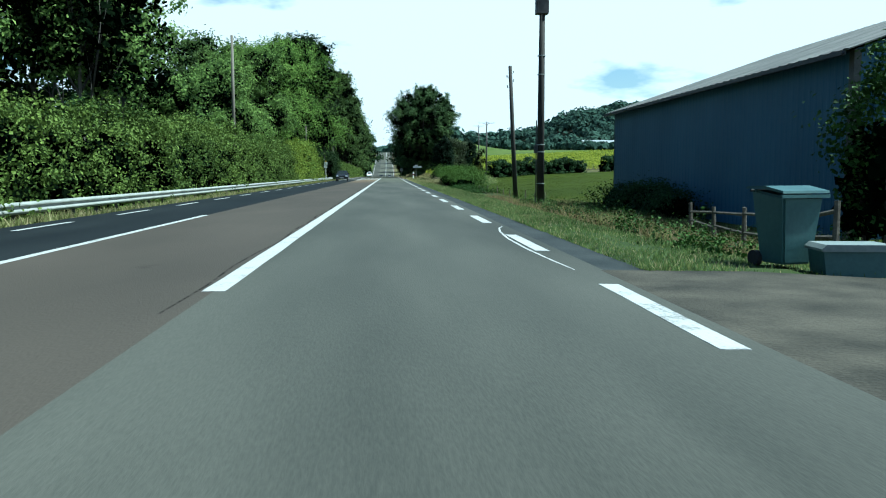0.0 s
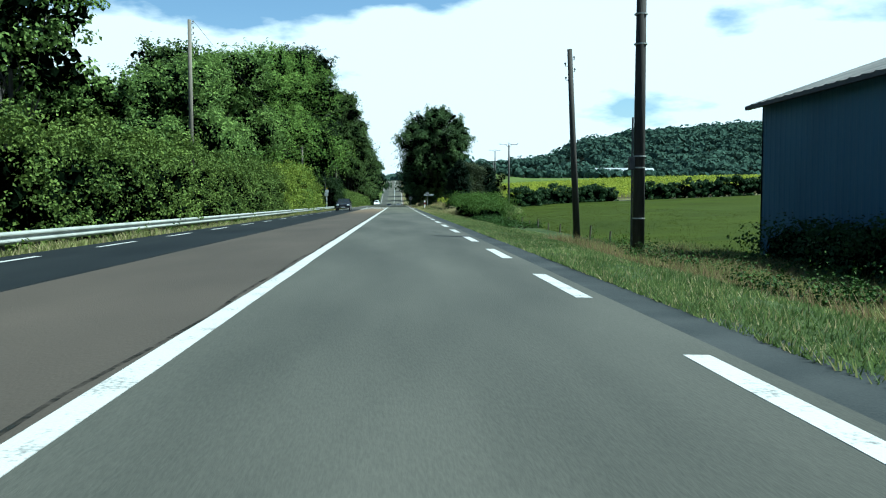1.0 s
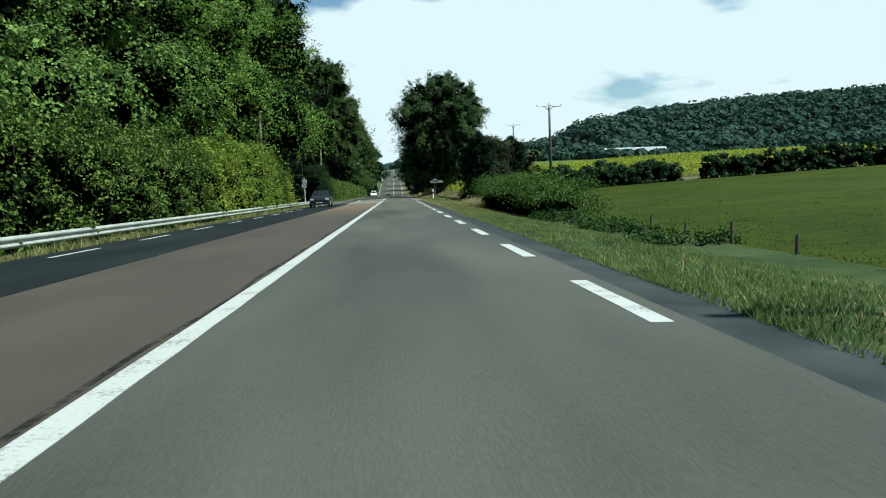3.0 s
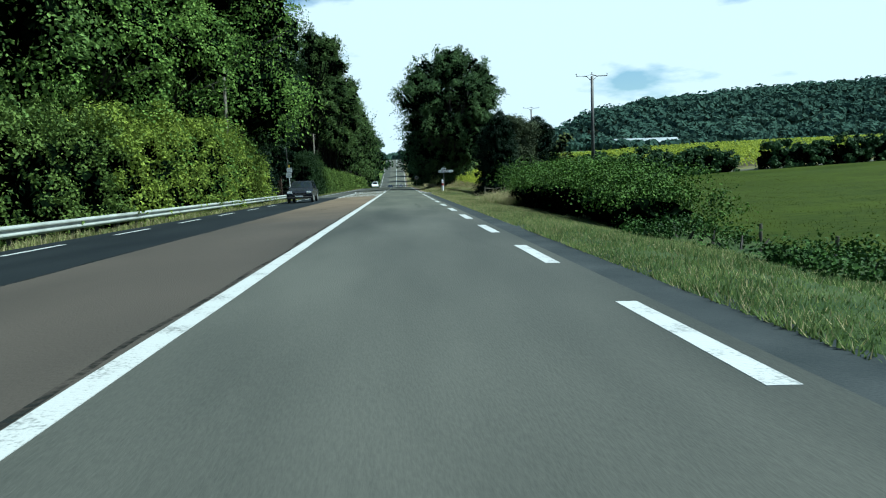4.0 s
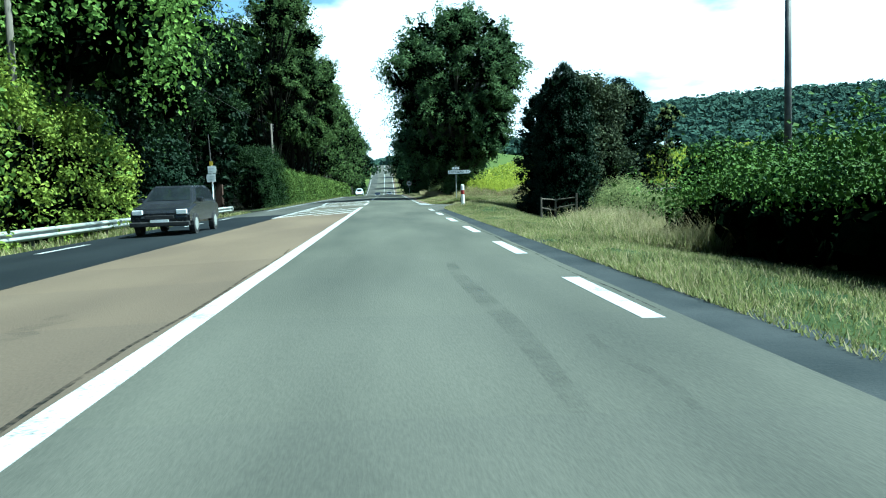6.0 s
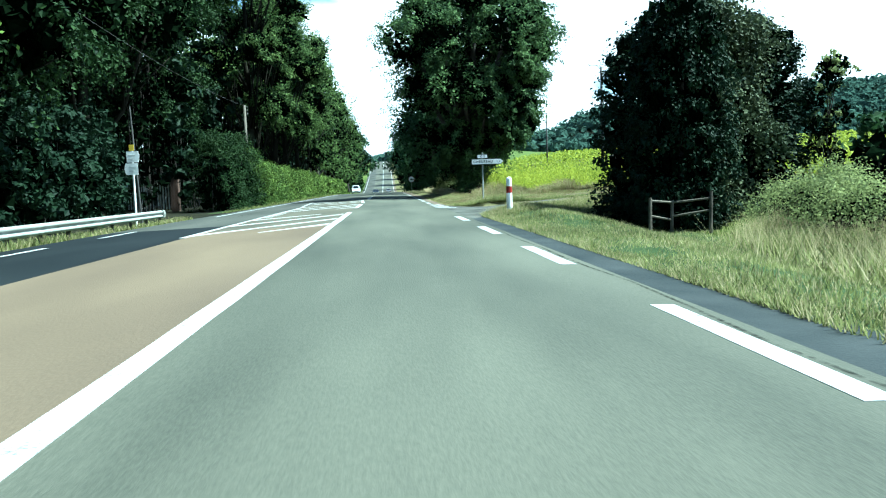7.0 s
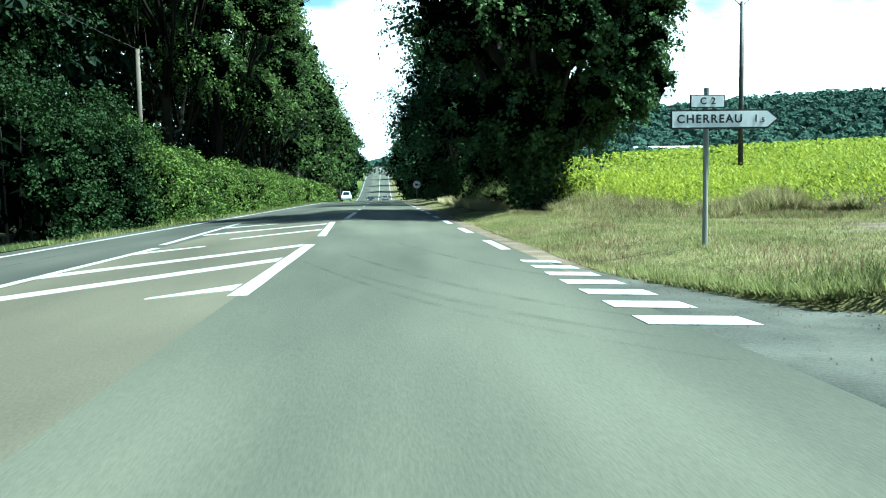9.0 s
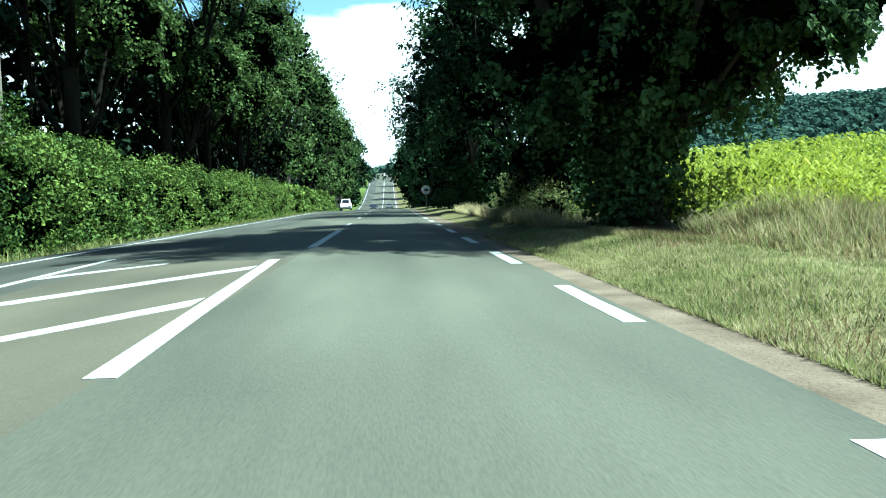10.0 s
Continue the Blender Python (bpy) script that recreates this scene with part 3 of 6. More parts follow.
for x, y0, y1, w in ((-1.82, 6.5, 104, 0.09), (2.2, 96, 127, 0.05), (-4.93, 24, 100, 0.06), (-6.6, 132, 152, 0.06), (-4.9, 128, 150, 0.04)):
    n_k = int((y1 - y0) / 1.5)
    mk_ = tyre_mark([(x + 0.035 * math.sin(1.9 * k) + 0.02 * math.sin(5.3 * k), y0 + (y1 - y0) * k / n_k) for k in range(n_k + 1)], w, "broken dark crack along the joint between lanes")
    mk_.name, mk_.data.materials[0] = "joint_crack", CRACK
worn = tyre_mark([(2.2, 17.2), (2.05, 16.6), (1.93, 15.6), (1.84, 14.0), (1.84, 12.2), (1.9, 10.6), (1.96, 9.6)], 0.06, "thin worn white line")
worn.name, worn.data.materials[0] = "worn_line", PAINT
# the side road, the yard entrance and the gateway
side_road = bmesh.new()


def side_z(x, y):
    flat = float(camber(x)) - 0.006 + 0.008 * float(sst(2.28, 2.5, x))
    return flat + (on_land(x, y) + 0.05 - flat) * float(sst(3.0, 8.0, x))


rows_, n_e = [], len(NEAR_E) - 1
for q in np.concatenate([np.linspace(0, 5, 26), np.linspace(5, n_e, 22)[1:]]):
    ax, bx = np.interp(q, range(n_e + 1), [p[0] for p in NEAR_E]), np.interp(q, range(n_e + 1), [p[0] for p in FAR_E])
    ay, by = np.interp(q, range(n_e + 1), [p[1] for p in NEAR_E]), np.interp(q, range(n_e + 1), [p[1] for p in FAR_E])
    rows_.append([side_road.verts.new((ax + (bx - ax) * f, ay + (by - ay) * f, side_z(ax + (bx - ax) * f, ay + (by - ay) * f))) for f in np.linspace(0, 1, 17)])
for r0, r1 in zip(rows_, rows_[1:]):
    for i in range(16):
        side_road.faces.new((r0[i], r1[i], r1[i + 1], r0[i + 1]))
for i in (0, 16):
    # earth edge under the tarmac
    low = [side_road.verts.new(r[i].co + Vector((0, -0.25 if i == 0 else 0.25, -0.16))) for r in rows_]
    for k in range(len(rows_) - 1):
        side_road.faces.new((rows_[k][i], rows_[k + 1][i], low[k + 1], low[k]))
tagged(bm_object("side_road", side_road, ASPHALT_SIDE, smooth=True), "narrow grey asphalt side road joining the main road", "road", kind="structure")
for x0, y0, x1, y1, bend, w, in ((2.5, 139.4, 9.5, 138.6, -0.7, 0.5), (2.3, 138.0, 9.0, 137.4, -0.4, 0.45), (2.4, 141.6, 6.5, 139.6, -0.9, 0.3), (2.4, 133.0, 6.5, 136.4, 0.7, 0.35)):
    pts_ = arc(x0, y0, x1, y1, bend, 16)
    bm = bmesh.new()
    vs_ = []
    for i, (x, y) in enumerate(pts_):
        q = w * 0.5 * (0.35 + 0.65 * math.sin(math.pi * (i + 0.4) / 17)) * (1 + 0.3 * math.sin(2.3 * i))
        vs_.append([bm.verts.new((x, y + k_ * q, side_z(x, y) + 0.006 + 0.012 * (x < 3.2))) for k_ in (-1, 1)])
    for a_, b_ in zip(vs_, vs_[1:]):
        bm.faces.new((a_[0], b_[0], b_[1], a_[1]))
    bm_object("tyre_mark", bm, TYRE_MARK, road, "faint dark tyre streak across the side road's mouth")
rg_ = np.random.default_rng(61)
v_, f_ = [], []
for i in range(2600):
    x = 2.6 + 8.5 * rg_.uniform() ** 1.2
    ya, yb = np.interp(x, [p[0] for p in NEAR_E], [p[1] for p in NEAR_E]), np.interp(x, [p[0] for p in FAR_E], [p[1] for p in FAR_E])
    u = rg_.uniform()
    u = u if rg_.uniform() < 0.35 else 0.5 + math.copysign(0.5 - 0.16 * u ** 2, rg_.uniform(-1, 1))
    y, r_ = ya + (yb - ya) * u, rg_.uniform(0.005, 0.014)
    z = side_z(x, y) + 0.006
    c0 = len(v_)
    for k in range(5):
        a_ = 2 * math.pi * k / 5 + rg_.uniform(-0.3, 0.3)
        v_.append((x + r_ * math.cos(a_), y + r_ * math.sin(a_), z))
    v_.append((x + rg_.uniform(-0.3, 0.3) * r_, y, z + r_ * rg_.uniform(0.5, 1.0)))
    f_ += [(c0 + k, c0 + (k + 1) % 5, c0 + 5) for k in range(5)]
tagged(raw_object("gravel_crumbs", np.array(v_), f_, GRIT), "loose pale gravel and crumbs swept to the side road's edges", "gravel", kind="stuff")
drive = bmesh.new()
rows_ = []
for x in (2.2, 2.36, 3.0, 4.0, 6.0, 8.5, 11.5, 16):
    rows_.append([drive.verts.new((x, y0, on_land(x, y0) + 0.012 if x > 2.9 else float(camber(x)) + (0.006 if x > 2.3 else -0.004))) for y0 in (-9, -4, 0, 4, 7.6, 9.6 - 0.06 * (x - 2.3))])
for r0, r1 in zip(rows_, rows_[1:]):
    for i in range(5):
        drive.faces.new((r0[i], r1[i], r1[i + 1], r0[i + 1]))
tagged(bm_object("driveway", drive, DRIVE_GRIT, smooth=True), "gravelled yard entrance beside the road", "driveway", kind="structure")
# track surface takes the near-black floor colour as the gateway's shade
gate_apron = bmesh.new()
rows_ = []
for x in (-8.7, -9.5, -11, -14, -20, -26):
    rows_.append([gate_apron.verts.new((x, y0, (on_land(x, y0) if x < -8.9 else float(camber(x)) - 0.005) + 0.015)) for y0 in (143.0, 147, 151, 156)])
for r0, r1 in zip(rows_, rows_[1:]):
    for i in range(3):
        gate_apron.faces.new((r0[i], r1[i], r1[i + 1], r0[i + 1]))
tagged(bm_object("gateway_path", gate_apron, WOODFLOOR, smooth=True), "earth track through a gateway, coloured near-black for the shade there", "driveway", kind="structure")
# ---- trees ----


def tree(name, at, height, radius, trunk_r, seed, leaf, label, group="", bark=BARK, low=0.28, leaf_size=0.34, clumps=130, per=70, lean=0.0, tall=1.0, ivy=0.0, lobes=7, fine=1.0, plan=None, mid=True, dense=1.0, sprays=0, lobe=1.0):
    """A tree: tapered trunk with limbs, and a crown of leafy clumps with an uneven outline."""
    rng = np.random.default_rng(seed)
    top = empty(name, pose(*at), label, "tree", group)
    bm = bmesh.new()
    pts = [(0, 0, -0.6)]
    for k in range(1, 7):
        f = k / 6
        pts.append((lean * f * height * 0.1 + rng.normal() * 0.12 * f * radius * 0.5, rng.normal() * 0.12 * f * radius * 0.5, f * height * 0.8))
    add_tube(bm, pts, [trunk_r * 1.35] + [trunk_r * (1 - 0.8 * k / 6) for k in range(1, 7)], 9)
    lobes_ = []
    for px, py, pz, ps in plan or ():
        c = Vector((px, py, pz))
        lobes_.append((c, ps))
        base = Vector(pts[min(5, max(1, int(6 * (pz / height - 0.2))))])
        mid_ = (base + c) / 2 + Vector((0, 0, -0.04 * height))
        add_tube(bm, [base, mid_, c], [trunk_r * min(0.45, 0.15 * ps), trunk_r * min(0.3, 0.1 * ps), trunk_r * 0.04 * ps], 6)
    for k in range(0 if plan else lobes):
        a = 2 * math.pi * (k + rng.uniform(-0.3, 0.3)) / lobes * 2.4
        h = height * (low + (0.92 - low) * (k + 0.6) / lobes)
        width = math.sin(math.pi * min(1, max(0.08, (h / height - low * 0.65) / (1.06 - low * 0.65)))) ** 0.6
        rr = radius * 0.5 * width * rng.uniform(0.75, 1.1)
        c = Vector((math.cos(a) * rr, math.sin(a) * rr, h))
        size = radius * lobe * rng.uniform(0.5, 0.68) * (0.72 + 0.4 * width)
        c = c + Vector((math.cos(a), math.sin(a), 0)) * radius * 0.42 * (1 - lobe)
        lobes_.append((c, size))
        base = Vector(pts[min(5, max(1, int(6 * (h / height - 0.14))))])
        mid = (base + c) / 2 + Vector((0, 0, -0.06 * height))
        add_tube(bm, [base, mid, c, c + Vector((0, 0, size * 0.5))], [trunk_r * 0.42, trunk_r * 0.28, trunk_r * 0.14, trunk_r * 0.04], 6)
        for j in range(2):
            e = c + Vector(tuple(rng.normal(size=3))).normalized() * size * 0.8
            add_tube(bm, [mid, (mid + e) / 2 + Vector((0, 0, 0.2)), e], [trunk_r * 0.2, trunk_r * 0.12, trunk_r * 0.03], 5)
    if not plan:
        lobes_.append((Vector((lean * height * 0.08, 0, height - radius * 0.5)), radius * 0.52))
    bm_object("trunk", bm, bark, top, smooth=True)
    cl = []
    n_each = max(4, clumps // len(lobes_))
    for c, size in lobes_:
        d = unit(rng.normal(size=(n_each, 3)))
        r = size * rng.uniform(0.6, 0.95, (n_each, 1)) * np.array([1, 1, 0.85 * tall])
        p = np.array(c) + d * r
        p[:, 2] = np.clip(p[:, 2], height * low * 0.55, height * 1.0)
        cl += [(*q, size * fine * rng.uniform(0.2, 0.38)) for q in p]
    if ivy:
        for k in range(110):
            h = ivy * rng.uniform(0.02, 1)
            a = rng.uniform(0, 2 * math.pi)
            q = trunk_r * 1.1 + 0.35 * rng.uniform(0, 1)
            cl.append((math.cos(a) * q, math.sin(a) * q, h, rng.uniform(0.45, 0.8)))
    v, f = clump_leaves(cl, per, leaf_size, rng)
    if sprays:
        # thin drooping sprays that feather the outline
        k = rng.integers(0, len(cl), sprays)
        o = np.array(cl)[k]
        out = unit(o[:, :3] - np.array([0, 0, height * 0.5]) + rng.normal(size=(sprays, 3)) * radius * 0.35)
        ln = rng.uniform(0.5, 1.5, sprays) * o[:, 3]
        st = np.tile(np.linspace(0.2, 1, 12), sprays)
        o, out, ln = np.repeat(o, 12, 0), np.repeat(out, 12, 0), np.repeat(ln, 12)
        q = o[:, :3] + out * (o[:, 3] * 0.7 + st * ln)[:, None] + np.array([0, 0, -0.5]) * (ln * st ** 2)[:, None] + rng.normal(size=(len(o), 3)) * leaf_size * 0.4
        v2, f2 = leaf_quads(q, out + np.array([0, 0, 0.8]), leaf_size * 0.9, rng)
        v, f = np.concatenate([v, v2]), np.concatenate([f, f2 + len(v)])
    raw_object("crown", v, f, leaf, top)
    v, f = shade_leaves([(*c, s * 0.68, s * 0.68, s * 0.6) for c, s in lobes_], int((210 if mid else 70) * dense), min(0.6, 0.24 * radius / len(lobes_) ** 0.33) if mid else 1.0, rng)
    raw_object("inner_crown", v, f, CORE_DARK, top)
    return top


def copy_at(ob, x, y, z, turn, s, sz):
    return copy_thing(ob, pose(x, y, z, 0, 0, turn) @ Matrix.Diagonal((s, s, sz, 1)))


WOOD = "woodland trees beside the road"
L_WOOD = "tall broadleaved tree with dense mixed green foliage in roadside woodland"
proto_a = tree("broadleaf_tree", (-12.4, 196, 0), 24, 6.4, 0.38, 11, LEAF_DEEP, L_WOOD, WOOD, clumps=300, per=56, leaf_size=0.21, fine=1.0, dense=1.5, sprays=900, low=0.32, lobes=15, lobe=0.64, bark=BARK_DARK)
proto_b = tree("broadleaf_tree", (-13.0, 184, 0), 25, 5.8, 0.4, 12, LEAF_DEEP, "tall broadleaved tree with deep green crown in roadside woodland", WOOD, clumps=300, per=56, leaf_size=0.21, fine=1.0, dense=1.5, sprays=900, low=0.33, lobes=15, lobe=0.64, bark=BARK_DARK)
proto_f = tree("broadleaf_tree", (-12.4, 236, 0), 23, 6.4, 0.4, 15, LEAF_DEEP, L_WOOD, WOOD, clumps=120, per=36, leaf_size=0.4, low=0.2, fine=1.1, mid=False)
proto_g = tree("shady_tree", (-14.2, 130, 0), 23, 6.8, 0.4, 16, LEAF_SHADY, "tall tree overhanging the gateway, shade put into its leaf colour", WOOD, clumps=300, per=58, leaf_size=0.21, fine=1.0, dense=1.6, sprays=900, low=0.25, lobes=14, lobe=0.68, bark=BARK_DARK)
proto_m = tree("broadleaf_tree", (-15, 86, 0), 13.4, 5.2, 0.3, 17, LEAF_WOOD, "tall broadleaved tree with dense green foliage behind a hedge", WOOD, clumps=270, per=76, leaf_size=0.185, fine=1.0, dense=2.2, sprays=800, low=0.1)
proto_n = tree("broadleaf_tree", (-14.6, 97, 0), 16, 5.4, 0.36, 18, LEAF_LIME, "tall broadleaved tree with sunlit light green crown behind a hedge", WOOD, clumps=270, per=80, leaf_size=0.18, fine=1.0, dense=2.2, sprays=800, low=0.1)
proto_c = tree("broadleaf_tree", (-14.5, 66, 0), 9.2, 4.4, 0.2, 13, LEAF_WOOD, "middle-sized broadleaved tree with bushy green crown behind a hedge", WOOD, clumps=220, per=70, leaf_size=0.19, sprays=500, low=0.1, fine=0.95)
proto_d = tree("pale_stemmed_tree", (-15.4, 49, 0), 12.8, 3.6, 0.16, 14, LEAF_WOOD, "slender tree with pale bare lower stems and dark crown", WOOD, bark=BARK_PALE, clumps=150, per=40, leaf_size=0.2, low=0.46, fine=0.85)
rr_ = random.Random(5)
for x, y, h, proto in ((-17, 14, 13.5, "d"), (-15.5, 24, 13, "d"), (-17, 31, 14, "d"), (-14.2, 38, 12.5, "d"), (-16.6, 40.5, 13, "d"), (-18.2, 53, 14, "d"),
                       (-14.5, 56, 7.2, "c"), (-15, 76, 11.6, "m"), (-14.2, 108, 18.3, "n"), (-19, 101, 16.5, "m"), (-13.6, 119, 19.5, "n"),
                       (-19.8, 167, 23, "g"), (-17, 141, 25, "g"), (-17.5, 152, 25, "g"), (-20, 162, 24, "g"), (-21, 176, 24, "g"), (-12.4, 208, 24, "a"), (-12.4, 220, 24, "b"), (-12.4, 253, 24, "f"), (-12.4, 271, 24, "f"),
                       (-12.4, 290, 24, "f"), (-12.4, 310, 24, "f"), (-12.4, 332, 24, "f"), (-12.4, 356, 23, "f"),
                       (-22, 22, 10, "c"), (-22, 36, 8, "c"), (-22, 52, 6.5, "c"), (-22, 64, 7.5, "c"), (-23, 78, 10, "c"), (-23, 92, 13, "f"), (-24, 103, 18, "f"), (-25, 116, 20.5, "f"), (-21, 121, 20, "f"), (-22, 134, 22, "f"),
                       (-25, 158, 21, "f"), (-23, 192, 22, "f"), (-23, 214, 22, "f"), (-23, 240, 22, "f"), (-23, 268, 22, "f")):
    src, hh = {"a": (proto_a, 24), "b": (proto_b, 25), "c": (proto_c, 9.2), "d": (proto_d, 12.8), "f": (proto_f, 23), "g": (proto_g, 23), "m": (proto_m, 13.4), "n": (proto_n, 16)}[proto]
    s = (h / hh) ** 0.7
    copy_at(src, x + rr_.uniform(-0.4, 0.4), y + rr_.uniform(-1.2, 1.2), on_land(x, y), rr_.uniform(0, 360), s, h / hh)

GREAT = [(0, 0, 17.0, 2.8), (-2.8, 0.6, 15.8, 2.8), (3.0, -0.4, 16.0, 2.9), (0.3, 3.2, 15.6, 2.8), (0, -3.2, 15.6, 2.8), (0, 0, 12.5, 3.6)]
GREAT += [(5.0 * math.cos(a), 5.4 * math.sin(a), 12.4 + 0.8 * math.sin(3 * a), 3.1) for a in (0.2, 1.15, 2.2, 3.2, 4.1, 5.2)]
GREAT += [(3.7 * math.cos(a), 4.4 * math.sin(a), 8.5, 2.9) for a in (0.6, 1.9, 3.1, 4.4, 5.6)]
GREAT += [(2.3 * math.cos(a), 2.6 * math.sin(a), 4.6, 2.2) for a in (0.3, 1.7, 2.9, 4.2, 5.4)]
GREAT += [(4.5, -1.0, 9.2, 1.7), (4.9, -1.2, 11.4, 1.9), (3.8, -0.8, 6.8, 1.8), (4.8, -1.0, 13.2, 2.2), (4.4, -1.0, 14.8, 2.3), (-3.9, -0.6, 14.6, 2.3), (1.2, 0.4, 17.4, 2.3)]
# drooping outer boughs over the field corner
GREAT += [(1.8, -4.6, 5.2, 1.2), (2.8, -4.4, 4.6, 0.9), (3.7, -4.2, 5.3, 0.9), (2.6, -4.6, 6.7, 1.4), (3.6, -3.8, 7.1, 1.3), (3.9, -3.6, 8.8, 1.4), (0.6, -5.0, 7.2, 1.6), (3.2, -4.8, 9.6, 1.5), (4.2, -2.8, 10.6, 1.6)]
# the great tree past the side road, and those behind it
big = tree("great_roadside_tree", (7.0, 171.3, 0), 19.2, 7.0, 0.75, 21, LEAF_GREAT, "large spreading dark green tree with ivy-clad trunk beside the road", clumps=940, per=74, leaf_size=0.2, dense=1.6, sprays=2600, low=0.16, ivy=6.5, fine=0.82, plan=GREAT)
proto_e = tree("broadleaf_tree", (6.0, 203, 0), 17, 6.0, 0.4, 22, LEAF_DARK, "dark green broadleaved tree on the road's edge", "trees past the side road", clumps=150, per=60, leaf_size=0.28, fine=1.05, sprays=500, low=0.08, ivy=3.0)
for x, y, h in ((6.2, 181.0, 13.5), (9.6, 189.0, 8.0), (7.0, 217, 17), (7.0, 232, 17)):
    copy_at(proto_e, x, y, on_land(x, y), rr_.uniform(0, 360), (h / 17) ** 0.8, h / 17)
proto_h = tree("broadleaf_tree", (8.5, 254, float(land(8.5, 254))), 16, 5.6, 0.4, 23, LEAF_DARK, "dark green broadleaved tree on the road's edge", "trees past the side road", clumps=64, per=30, leaf_size=0.6, low=0.04, fine=1.3, mid=False)
for x, y, h in ((7.6, 278, 17), (7.4, 304, 17), (7.4, 330, 18), (7.4, 356, 18), (7.4, 384, 18), (7.6, 414, 18), (7.6, 446, 17), (8, 480, 16), (8, 515, 14), (8.4, 550, 13), (9, 585, 12), (1.5, 700, 9), (8, 690, 10), (14, 680, 11), (-12, 385, 21), (-12, 412, 20), (-12.2, 442, 18), (-13, 475, 14), (-13.5, 510, 11), (-14, 550, 10)):
    copy_at(proto_h, x, y, on_land(x, y), rr_.uniform(0, 360), (h / 16) ** 0.8, h / 16)

# ---- hedges and bushes ----


def hedge(name, path, half, heights, leaf, density, size, seed, label, category="hedge", group="", bulge=0.3, tops=0.35, shoots=0.0, gappy=0.0, per=30, overhang=0.0, faces=(0.32, 0.32, 0.36)):
    """A leafy hedge along path [(x, y)] with a height at each point."""
    rng = np.random.default_rng(seed)
    p = np.asarray(path, float)
    seg = np.linalg.norm(np.diff(p, axis=0), axis=1)
    acc = np.concatenate([[0], np.cumsum(seg)])
    total = acc[-1]
    n_c = int(total * density)
    t = rng.uniform(0, total, n_c)
    x, y = np.interp(t, acc, p[:, 0]), np.interp(t, acc, p[:, 1])
    h = np.interp(t, acc, heights) * (1 + 0.13 * np.sin(t * 0.9) + 0.09 * np.sin(t * 2.3 + 1) + rng.uniform(-0.06, 0.1, n_c))
    k = np.clip(np.searchsorted(acc, t) - 1, 0, len(seg) - 1)
    d = (np.diff(p, axis=0) / seg[:, None])[k]
    face = rng.choice([-1, 1, 0], n_c, p=list(faces))
    off = np.where(face == 0, rng.uniform(-half, half, n_c), face * half) + rng.normal(size=n_c) * bulge * 0.5
    z = np.where(face == 0, h, h * rng.uniform(0.0, 1.0, n_c))
    off = off * (1 + 0.28 * np.sin(t * 1.3 + 2.0 * z) + 0.16 * np.sin(t * 3.1 - 1.3 * z + 2))
    up_ = z / np.maximum(h, 0.1)
    off = off * (1.05 - 0.35 * up_ ** 2 if not overhang else 1 - overhang + 1.6 * overhang * np.sin(np.clip(up_, 0, 1) * 2.2))
    x, y = x - d[:, 1] * off, y + d[:, 0] * off
    r = rng.uniform(0.25, 0.5, n_c) * (tops + 0.7)
    zz = land(x, y) + np.maximum(0.1, z - r * 0.5)
    if gappy:
        keep = np.sin(t * 0.83 + 1.1) + 0.8 * np.sin(t * 2.1 + off) + rng.uniform(-0.5, 0.5, n_c) > gappy - 0.8
        x, y, zz, r = x[keep], y[keep], zz[keep], r[keep] * rng.uniform(0.6, 1.0, keep.sum())
        n_c = len(x)
    cl = np.stack([x, y, zz, r], -1)
    v, f = clump_leaves(cl, per, size, rng)
    if shoots:
        # long arching sprays that break the outline
        pick = rng.integers(0, n_c, int(total * shoots))
        o = np.stack([x, y, zz], -1)[pick]
        dirs = unit(rng.normal(size=(len(pick), 3)) * np.array([1, 1, 0.3]) + np.array([0, 0, 1.0]))
        ln = rng.uniform(0.35, 1.0, len(pick))
        s_ = np.tile(np.linspace(0.15, 1, 9), len(pick))
        o, dirs, ln = np.repeat(o, 9, 0), np.repeat(dirs, 9, 0), np.repeat(ln, 9)
        q = o + dirs * (s_ * ln)[:, None] + np.array([0, 0, -0.35]) * (ln * s_ ** 2)[:, None] + rng.normal(size=o.shape) * 0.03
        v2, f2 = leaf_quads(q, np.array([0, 0, 1.0]) + 0 * q, size * 0.9, rng, wild=0.7)
        f = np.concatenate([f, f2 + len(v)])
        v = np.concatenate([v, v2])
    top = empty(name, pose(*path[0], on_land(*path[0])), label, category, group)
    inv = np.array([*path[0], on_land(*path[0])])
    tagged(raw_object("foliage", v - inv, f, leaf, top), kind="stuff")
    if not gappy:
        ss = np.arange(0.2, total, half * 0.6)
        mx, my, mh = np.interp(ss, acc, p[:, 0]), np.interp(ss, acc, p[:, 1]), np.interp(ss, acc, heights)
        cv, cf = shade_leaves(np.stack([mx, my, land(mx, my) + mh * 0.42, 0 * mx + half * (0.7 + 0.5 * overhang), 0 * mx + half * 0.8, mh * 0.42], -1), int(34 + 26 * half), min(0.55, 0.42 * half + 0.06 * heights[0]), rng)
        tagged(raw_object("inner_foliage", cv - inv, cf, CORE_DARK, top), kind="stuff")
    # woody inside, seen in the gaps
    bm = bmesh.new()
    for s in np.arange(0.3, total, 0.8):
        sx, sy, sh = np.interp(s, acc, p[:, 0]), np.interp(s, acc, p[:, 1]), np.interp(s, acc, heights)
        gz = on_land(sx, sy)
        add_tube(bm, [Vector((sx, sy, gz - 0.05)) - Vector(inv), Vector((sx + rng.normal() * 0.2, sy + rng.normal() * 0.3, gz + sh * 0.8)) - Vector(inv)], [0.05, 0.015], 4)
    tagged(bm_object("woody_inside", bm, BARK, top), kind="stuff")
    return top


